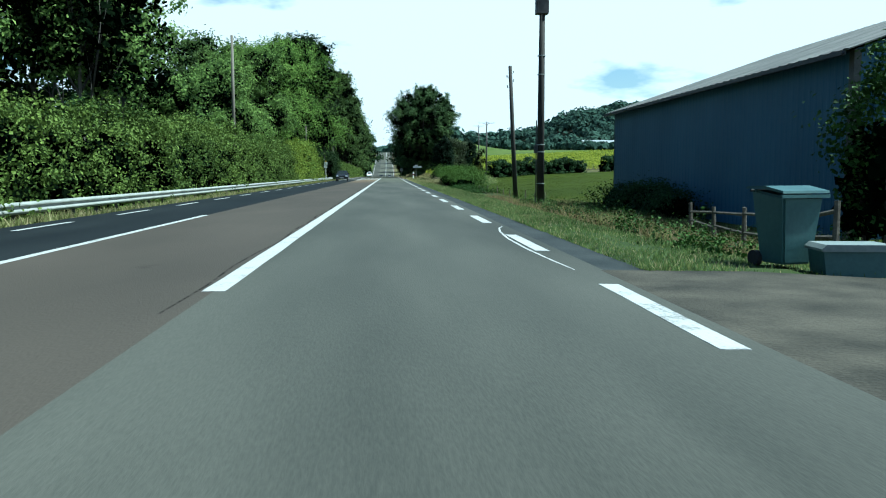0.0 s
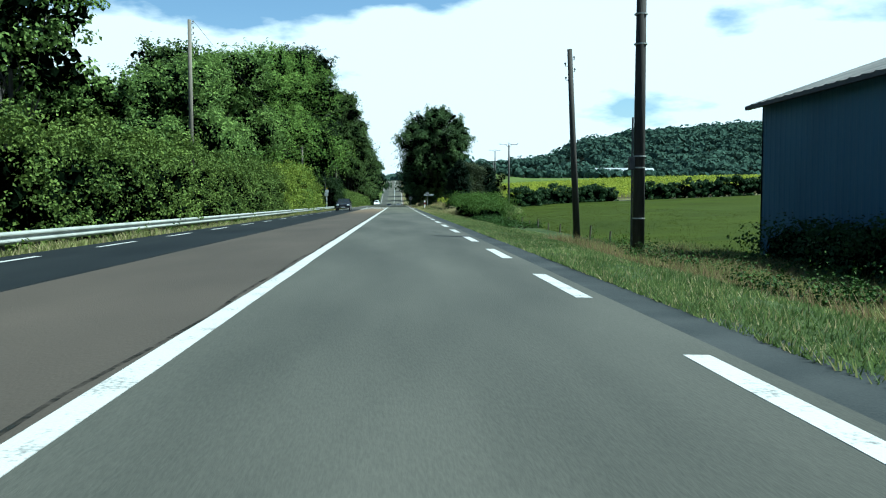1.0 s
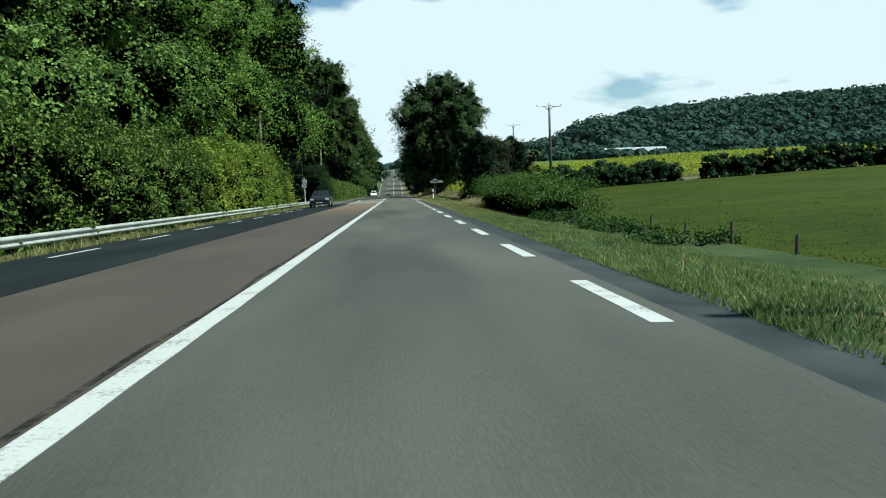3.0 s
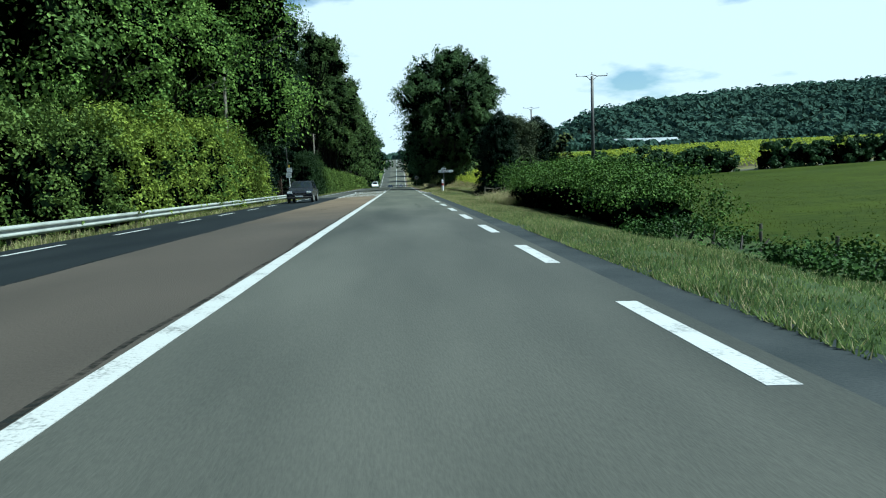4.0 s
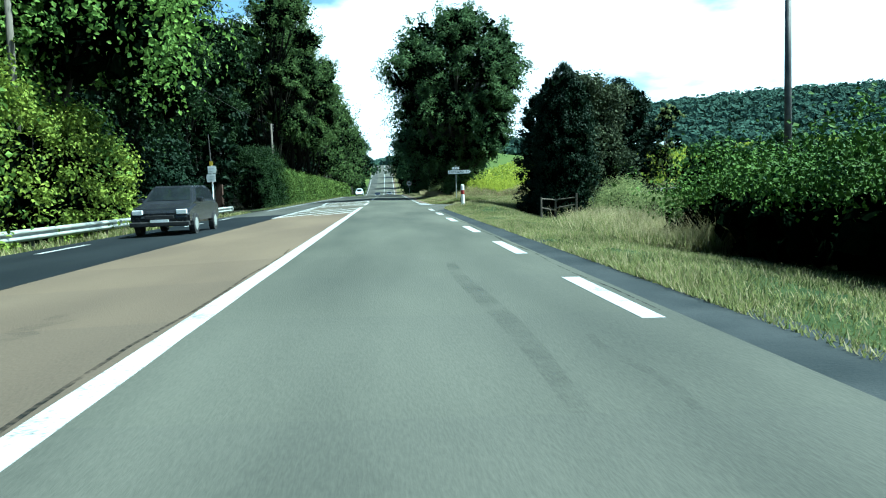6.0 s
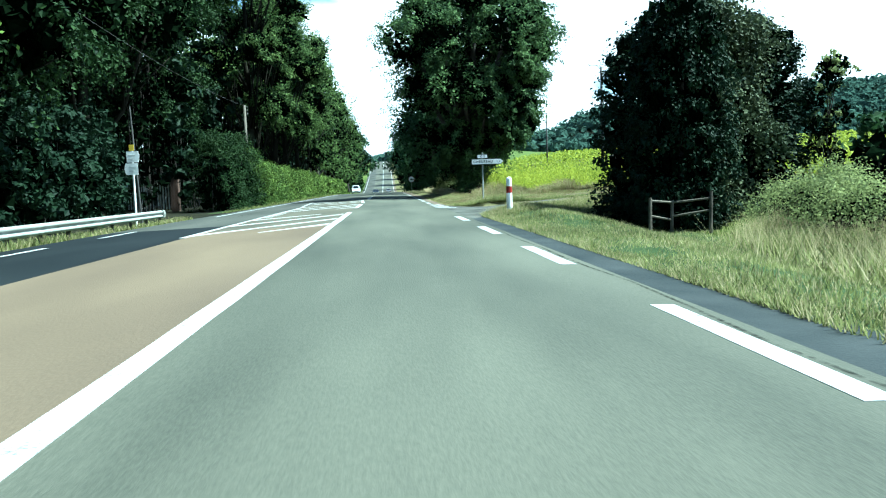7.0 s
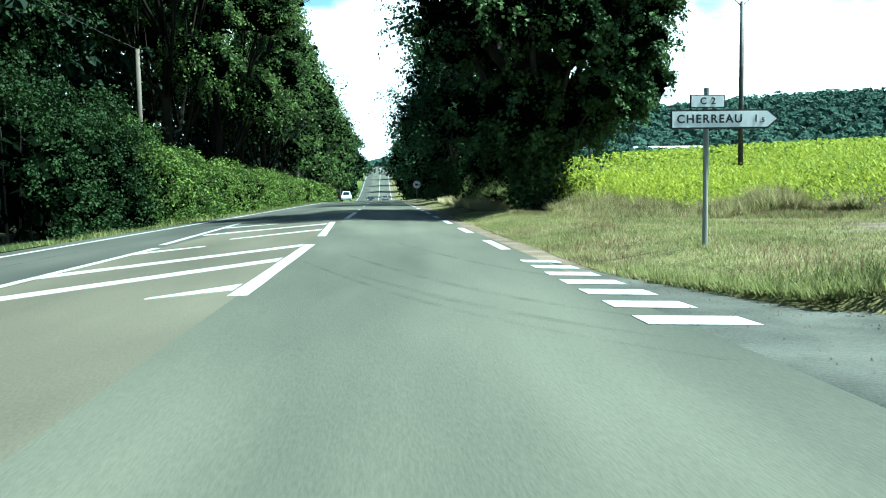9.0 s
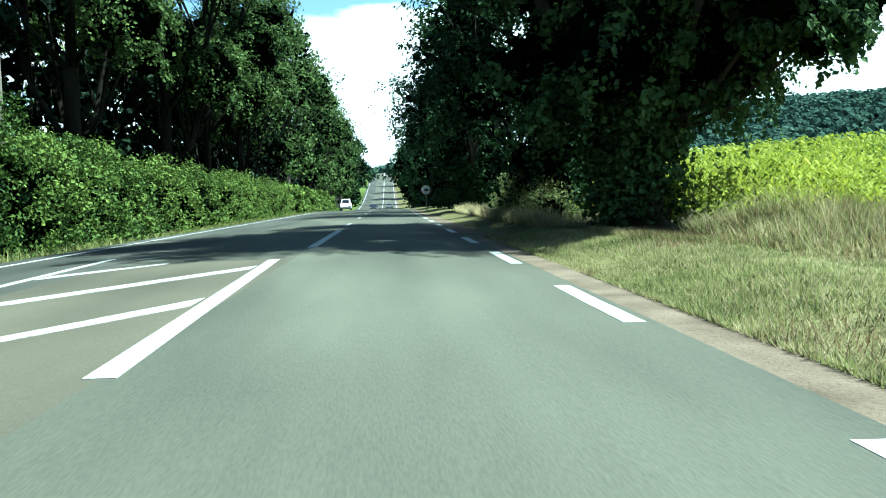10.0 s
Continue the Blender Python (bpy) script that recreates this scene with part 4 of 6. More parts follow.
hedge("field_hedge", [(-11.6, 3), (-11.6, 30), (-11.5, 62), (-11.5, 92)], 1.0, [3.4, 3.4, 4.0, 4.0], LEAF_HEDGE, 34, 0.13, 31, "tall untrimmed green hedge behind a crash barrier", shoots=3)
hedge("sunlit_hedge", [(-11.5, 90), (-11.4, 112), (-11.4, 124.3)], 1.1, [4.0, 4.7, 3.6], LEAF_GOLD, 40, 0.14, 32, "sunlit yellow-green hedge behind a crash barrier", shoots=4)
# one ivy mound, split into a shaded and a lit leaf colour
hedge("ivy_mass", [(-12.0, 160.5), (-11.8, 166), (-11.6, 172)], 1.2, [4.5, 4.8, 4.4], LEAF_SHADY, 50, 0.125, 33, "tall mound of ivy beside the gateway, coloured dark as if shaded", "shrub", shoots=4)
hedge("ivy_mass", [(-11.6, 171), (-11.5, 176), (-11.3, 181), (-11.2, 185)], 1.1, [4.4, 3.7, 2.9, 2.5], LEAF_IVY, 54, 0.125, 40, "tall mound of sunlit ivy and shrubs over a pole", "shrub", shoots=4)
hedge("roadside_hedge", [(-11.0, 173), (-10.8, 200), (-10.6, 232)], 0.9, [3.2, 3.0, 2.8], LEAF_HEDGE, 24, 0.14, 34, "long trimmed green hedge beside the road", group="hedge along the road", shoots=2)
hedge("roadside_hedge", [(-10.6, 231), (-10.6, 300)], 0.9, [2.8, 2.7], LEAF_HEDGE, 9, 0.34, 35, "long trimmed green hedge beside the road", group="hedge along the road")
# near-black cypress leaves here stand for the shade under the trees
hedge("understorey", [(-14.0, 125.5), (-14.3, 136), (-15.2, 147), (-17.5, 152)], 1.5, [5.0, 5.0, 4.6, 3.5], LEAF_CYPRESS, 24, 0.26, 36, "shrubs by the gateway, coloured near-black for the shade under the trees", "shrub")
hedge("understorey", [(-27, 140), (-26, 156), (-23, 174), (-17.5, 186)], 2.6, [13, 14, 14, 12], LEAF_CYPRESS, 8, 0.55, 39, "near-black foliage standing for the deep shade in the wood", "shrub")
hedge("understorey", [(-18, -10), (-18, 60), (-18.5, 120)], 1.6, [4.2, 5.0, 6.5], LEAF_DARK, 7, 0.38, 37, "dark backing shrub layer that fills the shade under the woodland trees", "shrub")
# near-black foliage put in as the shaded void below the crowns
hedge("understorey", [(-17, 160), (-16.5, 220), (-16.5, 330)], 2.2, [13, 14, 11], LEAF_CYPRESS, 7, 0.62, 38, "dark backing shrub layer that fills the shade under the woodland trees", "shrub")
hedge("meadow_hedge", [(16, 131), (24, 136), (33.5, 140)], 1.1, [2.3, 2.4, 2.1], LEAF_DARK, 16, 0.3, 41, "dark trimmed hedge at the meadow's far edge", group="meadow hedges")
hedge("meadow_hedge", [(37, 140.5), (57, 142), (90, 146), (140, 150)], 1.2, [2.3, 2.7, 2.8, 2.7], LEAF_DARK, 11, 0.4, 42, "dark trimmed hedge at the meadow's far edge", group="meadow hedges")
# thicket's road face left leafless, its near-black core stands for shade
hedge("bramble_thicket", [(7.4, 83), (7.6, 86), (7.8, 92), (7.8, 99), (7.8, 105), (7.8, 109)], 1.3, [0.9, 1.75, 1.95, 2.0, 1.85, 1.2], LEAF_THICKET, 76, 0.085, 43, "rounded green bramble thicket on the verge", "bush", shoots=34, bulge=0.55, tops=0.55, overhang=0.5, faces=(0.22, 0.0, 0.78))
hedge("bramble_bank", [(7.4, 64), (7.3, 70), (7.3, 76), (7.3, 84)], 0.9, [0.18, 0.28, 0.35, 0.5], LEAF_BRAMBLE, 26, 0.08, 44, "low scrubby brambles along the verge", "bush", shoots=9, gappy=0.9)
hedge("bramble_bank", [(9.8, 98), (11.6, 108), (13.6, 117)], 1.4, [1.4, 0.9, 0.7], LEAF_WEED, 40, 0.08, 47, "overgrown brambles below the pole", "bush", shoots=8)
hedge("weed_bank", [(8.6, 106), (8.5, 112), (8.8, 118), (9.7, 123), (10.6, 126.5)], 0.75, [0.75, 0.85, 1.15, 1.45, 1.3], LEAF_WEED, 72, 0.06, 45, "pale yellow-green weeds on the verge", "bush", shoots=14)
hedge("shed_shrub", [(9.6, 27), (9.7, 31), (9.8, 36)], 0.8, [0.8, 1.3, 0.9], LEAF_DARK, 34, 0.09, 46, "dark shrub growing against the shed", "shrub", shoots=4)
hedge("wall_shrub", [(10.5, 17.0), (10.6, 18.6)], 0.55, [3.7, 3.2], LEAF_BRAMBLE, 60, 0.12, 50, "dark climbing shrub at the corner of the shed", "shrub", shoots=8)
# nettles in dark bramble leaves, the shed's shade put into the colour
hedge("nettle_bank", [(5.4, 11), (6.2, 18), (6.6, 28), (7.2, 38), (7.4, 46)], 1.0, [0.22, 0.36, 0.32, 0.22, 0.1], LEAF_BRAMBLE, 22, 0.06, 48, "weeds and nettles below the verge", "bush", shoots=14, gappy=0.55)
hedge("corner_shrub", [(5.6, 176.5), (5.7, 181), (6.0, 188)], 0.7, [0.7, 1.9, 1.3], LEAF_WEED, 40, 0.09, 49, "sunlit pale shrub between two roadside trees", "shrub", shoots=16)


def conifer(name, at, height, radius, seed, label, group=""):
    """A dense columnar cypress, green to the ground."""
    rng = np.random.default_rng(seed)
    top = empty(name, pose(*at), label, "tree", group)
    bm_object("trunk", tube([(0, 0, -0.1), (0, 0, height * 0.5), (0, 0, height * 0.93)], [0.16, 0.1, 0.02], 7), BARK, top)
    n = 430
    h = height * rng.uniform(0.01, 1.0, n)
    a = rng.uniform(0, 2 * math.pi, n)
    w = radius * np.minimum(1, 1.03 - (h / height) ** 6) * rng.uniform(0.72, 1.02, n)
    cl = np.stack([np.cos(a) * w, np.sin(a) * w, h, rng.uniform(0.2, 0.34, n)], -1)
    v, f = clump_leaves(cl, 38, 0.12, rng, up=0.7)
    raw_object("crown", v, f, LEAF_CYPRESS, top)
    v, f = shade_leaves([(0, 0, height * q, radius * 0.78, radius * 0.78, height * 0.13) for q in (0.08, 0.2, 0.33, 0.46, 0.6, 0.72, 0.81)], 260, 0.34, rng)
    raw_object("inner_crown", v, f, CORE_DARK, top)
    return top


LEAF_FADED = leafy("leaves_faded_ivy", (0.01, 0.02, 0.009), (0.085, 0.1, 0.05), translucent=0.15)
L_CON = "dense dark cypress tree, green to the ground, beside the side road"
con = conifer("cypress_tree", (8.45, 131.2, on_land(8.45, 131.2)), 6.7, 1.8, 51, L_CON, "cypress row")
for x, y, s, sz in ((12.6, 132.9, 1.1, 0.95), (8.7, 129.0, 0.85, 1.1)):
    copy_at(con, x, y, on_land(x, y), 77 * x, s, sz)

hedge("ivy_clump", [(9.3, 130.4), (10.5, 130.8), (11.6, 131.5)], 1.2, [5.7, 6.0, 5.0], LEAF_FADED, 230, 0.13, 52, "tall clump of old ivy with faded olive leaves", "shrub", shoots=14)
tree("elder_sapling", (14.7, 131.6, on_land(14.7, 131.6)), 4.9, 1.1, 0.06, 53, LEAF_WEED, "thin pale-leaved sapling beside the ivy clump", clumps=44, per=22, leaf_size=0.12, low=0.2, fine=0.7, mid=False)

# ---- far forest, corn ----


def forest():
    """Rounded tree crowns of a far wood, a clump of foliage each."""
    rng = np.random.default_rng(61)
    cl = []
    for k in range(4200):
        x = rng.uniform(120, 620) if k % 5 else rng.uniform(600, 1150) if k % 10 else rng.uniform(30, 150)
        y = rng.uniform(628, 880)
        if x < 170 and 665 < y < 770:
            continue
        r = min(8.0, 2.6 + rng.gamma(2.0, 0.9))
        cl.append((x, y, float(land(x, y)) + r * 0.4 + rng.uniform(0, 2.0) + 2.0, r))
    for k in range(240):
        x = rng.uniform(-700, -60)
        cl.append((x, 640 + rng.uniform(0, 160), float(land(x, 700)) + 5, rng.uniform(4, 7)))
    for k in range(200):
        # hedgerow belt below the hill
        x = rng.uniform(60, 420)
        y = 556 + 0.05 * x + rng.uniform(-9, 9)
        cl.append((x, y, float(land(x, y)) + 1.8 + rng.uniform(0, 1.6), rng.uniform(2.5, 4.2)))
    for k in range(150):
        # wood on the crest beyond the road
        x, y = rng.uniform(-90, 90), rng.uniform(655, 720)
        cl.append((x, y, float(land(x, y)) + rng.uniform(0.5, 3.5), rng.uniform(3.2, 5.5)))
    cl = np.array(cl)
    c = np.repeat(cl, 16, axis=0)
    d = unit(rng.normal(size=(len(c), 3)) + np.array([0, -0.3, 0.5]))
    v, f = leaf_quads(c[:, :3] + d * c[:, 3:4] * np.array([1, 1, 0.8]), d, 3.4, rng, slim=0.62, wild=0.1)
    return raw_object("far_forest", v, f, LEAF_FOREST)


tagged(forest(), "wooded hillside and hedgerow trees in the distance", "forest", kind="stuff")


def corn(name, x0, x1, y0, y1, row, gap, height, seed, leaf_w=0.075, inside=None, leaves=6, reach=0.5):
    """Rows of maize plants: a stalk and long arching leaves each."""
    rng = np.random.default_rng(seed)
    xs, ys = np.meshgrid(np.arange(x0, x1, row), np.arange(y0, y1, gap))
    x, y = xs.ravel() + rng.normal(size=xs.size) * 0.06, ys.ravel() + rng.normal(size=xs.size) * 0.06
    if inside:
        keep = inside(x, y)
        x, y = x[keep], y[keep]
    z = land(x, y)
    n = len(x)
    h = height * rng.uniform(0.82, 1.1, n)
    V = []
    for k in range(leaves):
        a = rng.uniform(0, 2 * math.pi, n)
        zz = z + h * (0.12 + 0.85 * k / leaves)
        ln = rng.uniform(0.35, 0.62, n) * height * reach
        d = np.stack([np.cos(a), np.sin(a), 0 * a], -1)
        s = np.stack([-np.sin(a), np.cos(a), 0 * a], -1) * leaf_w * rng.uniform(0.8, 1.3, n)[:, None]
        b = np.stack([x, y, zz], -1)
        m = b + d * (ln * 0.55)[:, None] + np.array([0, 0, 1.0]) * (ln * 0.5)[:, None]
        e = b + d * ln[:, None] + np.array([0, 0, 1.0]) * (ln * 0.12)[:, None]
        V.append(np.stack([b - s * 0.5, b + s * 0.5, m + s, m - s], 1).reshape(-1, 3))
        V.append(np.stack([m - s, m + s, e + s * 0.15, e - s * 0.15], 1).reshape(-1, 3))
    v = np.concatenate(V)
    ob = raw_object(name, v, np.arange(len(v)).reshape(-1, 4), CORN)
    return ob


tagged(corn("maize_crop", 7.5, 36, 152, 178, 0.75, 0.26, 1.5, 71, leaf_w=0.03, leaves=11, reach=0.27, inside=lambda x, y: y > 154.6 + np.maximum(0, 13.5 - x) * 1.3), "ripe yellow-green maize crop in rows", "crop", kind="stuff")
tagged(corn("maize_crop", 8, 36, 178, 200, 1.1, 0.6, 1.8, 75, leaf_w=0.055, leaves=9, reach=0.35), "yellow-green maize crop on rising ground", "crop", kind="stuff")
tagged(corn("maize_crop", 9, 150, 200, 300, 2.2, 1.5, 2.2, 72, leaf_w=0.17, leaves=6, reach=0.4), "yellow-green maize crop on rising ground", "crop", kind="stuff")
tagged(corn("maize_crop", 36, 150, 153, 200, 1.6, 0.9, 2.0, 73, leaf_w=0.12, leaves=6, reach=0.4), "yellow-green maize crop on rising ground", "crop", kind="stuff")
tagged(corn("maize_crop", 20, 34, 143, 151, 1.0, 0.6, 2.0, 74, leaf_w=0.12, inside=lambda x, y: y > 143 + 0.28 * (x - 22) + 4), "yellow-green maize crop behind a hedge", "crop", kind="stuff")


def grass(name, n, sample, h, mat_, seed, label, width=0.02, rise=None):
    """Single bent blades."""
    rng = np.random.default_rng(seed)
    x, y = sample(rng, n)
    z = land(x, y)
    a = rng.uniform(0, 2 * math.pi, len(x))
    hh = h * rng.uniform(0.45, 1.25, len(x)) * (0.75 + 0.3 * np.sin(x * 1.7 + 1.3 * np.sin(y * 0.31)) * np.sin(y * 0.55 + np.sin(x * 0.8)))
    if rise:
        hh = hh * rise(x, y)
    d = np.stack([np.cos(a), np.sin(a), 0 * a], -1)
    s = np.stack([-np.sin(a), np.cos(a), 0 * a], -1) * width
    b = np.stack([x, y, z - 0.02], -1)
    lean = rng.uniform(0.2, 1.2, len(x))[:, None]
    e = b + d * hh[:, None] * lean + np.array([0, 0, 1.0]) * hh[:, None]
    v = np.stack([b - s, b + s, e], 1).reshape(-1, 3)
    ob = raw_object(name, v, np.arange(len(v)).reshape(-1, 3), mat_)
    return tagged(ob, label, "grass", kind="stuff")


(FAR_X, FAR_Y), (NEAR_X, NEAR_Y) = zip(*FAR_E), zip(*NEAR_E)


def verge_right(rng, n):
    y = rng.uniform(9.5, 136, n)
    x = 2.8 + (4.2 + 4.5 * sst(118, 128, y)) * rng.uniform(0, 1, n) ** 1.5
    k = y < np.interp(x, NEAR_X, NEAR_Y) + 0.05
    k &= (np.sin(x * 2.3 + y * 0.7) * np.sin(y * 1.9 - x) + 0.6 * np.sin(y * 0.43 + x * 3.1) > rng.uniform(-1.6, 0.5, n))
    return x[k], y[k]


def verge_part(bleached):
    """Sampler of the lush verge, or of the bleached one that takes over towards the junction."""
    def sample(rng, n):
        x, y = verge_right(rng, n)
        k = (rng.uniform(0, 1, len(x)) < 0.12 + 0.88 * sst(62, 100, y)) == bleached
        return x[k], y[k]
    return sample


def verge_dry(rng, n):
    x, y = verge_right(rng, n)
    k = rng.uniform(0, 1, len(x)) < 0.25 + 0.75 * sst(80, 105, y)
    return x[k], y[k]


def patches(x, y):
    """Slow patches in the growth, from about -1 to 1."""
    return 0.55 * np.sin(x * 0.9 + 1.4 * np.sin(y * 0.37)) * np.sin(y * 0.62 + np.sin(x * 0.5)) + 0.45 * np.sin(x * 2.1 + y * 0.8) * np.sin(y * 1.5 - x * 1.2)


def bare(x, y):
    """1 on the trodden bare soil before the maize."""
    return sst(0.1, -0.1, (x - 11.8) ** 2 / 14 + (y - 150.6 - 0.25 * (x - 11.8)) ** 2 / 2.2 - 0.7 + 0.5 * np.sin(x * 2.2 + y))


def maize_edge(x):
    return 155.2 + np.maximum(0, 13.5 - x) * 1.3


def mound(rng, n):
    x = rng.uniform(4.3, 13.0, n)
    y = maize_edge(x) + 1.6 - (2.0 + 7.5 * sst(12.5, 6.0, x)) * rng.uniform(0, 1, n) ** 1.5
    k = (rng.uniform(-0.8, 0.6, n) < patches(x * 1.3, y * 1.3)) & (x > 4.6 + 0.12 * (y - 152))
    return x[k], y[k]


def mound_rise(x, y):
    back = sst(-7.5, 0.5, y - maize_edge(x))
    return 0.12 + 0.88 * back * sst(4.6, 6.4, x) * (0.65 + 0.5 * patches(x * 1.1 + 2, y * 0.9))


def corner(low, high):
    """Sampler of the junction corner, for one kind of growth."""
    def sample(rng, n):
        y = rng.uniform(140, 200, n)
        x = 2.75 + 19 * rng.uniform(0, 1, n) ** 1.6
        k = (y > np.interp(x, FAR_X, FAR_Y) + 0.08) & (y < 156.0 + np.maximum(0, 13.5 - x) * 1.5)
        p = patches(x, y) + rng.normal(size=n) * 0.22
        k &= (p > low) & (p < high) & ((bare(x, y) < 0.5) | (rng.uniform(0, 1, n) < 0.18))
        return x[k], y[k]
    return sample


def verge_tip(rng, n):
    x = rng.uniform(2.8, 11, n)
    y = np.interp(x, NEAR_X, NEAR_Y) + 0.1 - 3.2 * rng.uniform(0, 1, n) ** 2
    return x, y


def far_edge(rng, n):
    x = rng.uniform(3.0, 20, n)
    y = np.interp(x, FAR_X, FAR_Y) + 0.02 + 1.6 * rng.uniform(0, 1, n) ** 2
    k = rng.uniform(-1, 1, n) < 0.5 + patches(x, y)
    return x[k], y[k]


def weed_patch(rng, n):
    y = rng.uniform(106, 124, n)
    x = 7.0 + 0.12 * (y - 106) + (1.3 - 0.04 * (y - 106)) * rng.normal(size=n)
    k = (x > 5.0) & (x < 10.8) & (rng.uniform(-1, 0.7, n) < patches(x, y * 1.4))
    return x[k], y[k]


def corn_foot(rng, n):
    x = 4.6 + 24 * rng.uniform(0, 1, n) ** 1.3
    y = 153.2 + np.maximum(0, 13.5 - x) * 1.35 + rng.uniform(-2.0, 2.6, n) * np.clip(1.6 - x / 22, 0.5, 1)
    return x, y


def verge_left(rng, n):
    y = rng.uniform(-5, 142, n)
    x = -8.85 - 1.9 * rng.uniform(0, 1, n)
    return x, y


grass("meadow_tufts", 40000, lambda rng, n: (8.5 + 22 * rng.uniform(0, 1, n) ** 1.5, rng.uniform(36, 128, n)), 0.07, MEADOW_BLADE, 90, "short grazed meadow grass", width=0.02)
grass("yard_grass", 50000, lambda rng, n: (5.4 + 4.6 * rng.uniform(0, 1, n), rng.uniform(11, 44, n)), 0.32, GRASS, 104, "rough uncut grass beside the farm shed", width=0.012)
grass("yard_grass", 14000, lambda rng, n: (5.0 + 4.2 * rng.uniform(0, 1, n), rng.uniform(11, 44, n)), 0.42, GRASS_BROWN, 105, "brown seed stems beside the farm shed", width=0.009)
grass("verge_grass", 300000, verge_part(False), 0.125, GRASS_LUSH, 80, "lush green verge grass along the road", width=0.0095)
grass("verge_grass", 300000, verge_part(True), 0.125, GRASS, 81, "rough sun-bleached verge grass along the road", width=0.0095)
grass("verge_grass", 90000, verge_dry, 0.14, GRASS_DRY, 82, "dry straw-coloured grass stems on the verge", width=0.0085)
grass("verge_grass", 26000, verge_tip, 0.2, GRASS, 101, "longer grass on the verge's tip at the junction", width=0.009)
grass("verge_grass", 9000, verge_tip, 0.26, GRASS_DRY, 102, "pale seed stems on the verge's tip at the junction", width=0.007)
grass("edge_grass", 30000, far_edge, 0.24, GRASS, 103, "thick green grass along the side road's edge", width=0.01)
grass("tall_weeds", 40000, weed_patch, 0.9, GRASS_DRY, 88, "tall dry wild grass by the fence", width=0.009)
grass("tall_weeds", 60000, weed_patch, 0.7, GRASS, 89, "tall green wild grass by the fence", width=0.012)
grass("tall_weeds", 6000, corn_foot, 0.2, GRASS_DRY, 92, "tall bleached weeds at the foot of the maize", width=0.011)
grass("tall_weeds", 24000, corn_foot, 0.26, GRASS_BROWN, 97, "brown seeding weeds at the foot of the maize", width=0.01)
grass("tall_weeds", 60000, corn_foot, 0.2, GRASS, 93, "green weeds at the foot of the maize", width=0.009)
grass("tall_weeds", 24000, mound, 1.0, GRASS_BROWN, 98, "mound of brown seeding weeds beside the great tree", width=0.013, rise=mound_rise)
grass("tall_weeds", 30000, mound, 1.05, GRASS_DRY, 94, "mound of tall bleached weeds beside the great tree", width=0.011, rise=mound_rise)
grass("tall_weeds", 44000, mound, 0.9, GRASS, 99, "tall green weeds beside the great tree", width=0.014, rise=mound_rise)
grass("tall_weeds", 9000, lambda rng, n: (4.3 + 1.1 * rng.normal(size=n) ** 2 * 0.5, rng.uniform(172, 200, n)), 0.6, GRASS_DRY, 106, "dry tall grass below the roadside trees", width=0.014)
grass("corner_grass", 420000, corner(-0.25, 2), 0.12, GRASS, 83, "green grass round the junction corner", width=0.0095)
grass("corner_grass", 330000, corner(-0.6, 0.55), 0.11, GRASS_DRY, 84, "dry bleached grass round the junction corner", width=0.008)
grass("corner_weeds", 110000, corner(-2, -0.3), 0.18, GRASS_BROWN, 96, "brown seeding weeds round the junction corner", width=0.008)
grass("barrier_grass", 26000, verge_left, 0.28, GRASS, 85, "grass under the crash barrier")
grass("barrier_grass", 9000, verge_left, 0.3, GRASS_DRY, 86, "dry grass under the crash barrier")
grass("barrier_grass", 14000, lambda rng, n: (-8.85 - 1.6 * rng.uniform(0, 1, n), rng.uniform(156, 300, n)), 0.3, GRASS, 87, "grass strip below the roadside hedge")
# ---- crash barrier ----
rail = empty("crash_barrier", pose(-9.85, 0, -0.4), "long galvanised steel crash barrier with dark posts", "guard rail")
W_PROFILE = [(0.0, 0.34), (0.035, 0.36), (0.07, 0.40), (0.07, 0.43), (0.01, 0.47), (0.01, 0.53), (0.07, 0.57), (0.07, 0.60), (0.035, 0.64), (0.0, 0.66)]
W_OUT = W_PROFILE + [(a - 0.008, b) for a, b in reversed(W_PROFILE)]
beam_me = None
for k in range(37):
    y0 = -7.6 + 4.0 * k
    if beam_me is None:
        ob = part("beam", prism(W_OUT, 0.0, 4.02), GALV, rail)
        beam_me = ob.data
    else:
        ob = new("beam", beam_me)
        ob.parent = rail
    ob.location = (0, y0, 0.0)
part("end_cap", prism([(0.02, 0.33), (0.09, 0.36), (0.12, 0.5), (0.09, 0.64), (0.02, 0.67)], 140.4, 140.65), GALV, rail, "rounded barrier end")
post_me = None
for k in range(75):
    y0 = -8 + 2.0 * k
    if y0 > 140:
        break
    if post_me is None:
        bm = prism([(-0.05, -0.03), (0.05, -0.03), (0.05, -0.022), (-0.042, -0.022), (-0.042, 0.022), (0.05, 0.022), (0.05, 0.03), (-0.05, 0.03)], -0.2, 0.58, axis="z")
        ob = part("post", bm, STEEL_DARK, rail)
        post_me = ob.data
    else:
        ob = new("post", post_me)
        ob.parent = rail
    ob.location = (-0.09, y0 + 0.4, 0)

# ---- poles and wires ----


def wooden_pole(at, height, r, label, mat_=WOOD_POLE, bands=True, lean=0.0):
    top = empty("utility_pole", pose(*at, 0, lean, 0), label, "utility pole", "utility poles")
    part("shaft", tube([(0, 0, -0.3), (0, 0, height * 0.5), (0.02, 0, height)], [r, r * 0.86, r * 0.7], 12), mat_, top, smooth=True)
    return top


def insulator(bm, x, y, z):
    add_tube(bm, [(x, y, z), (x, y, z + 0.06), (x, y, z + 0.08), (x, y, z + 0.14)], [0.015, 0.02, 0.05, 0.03], 8)


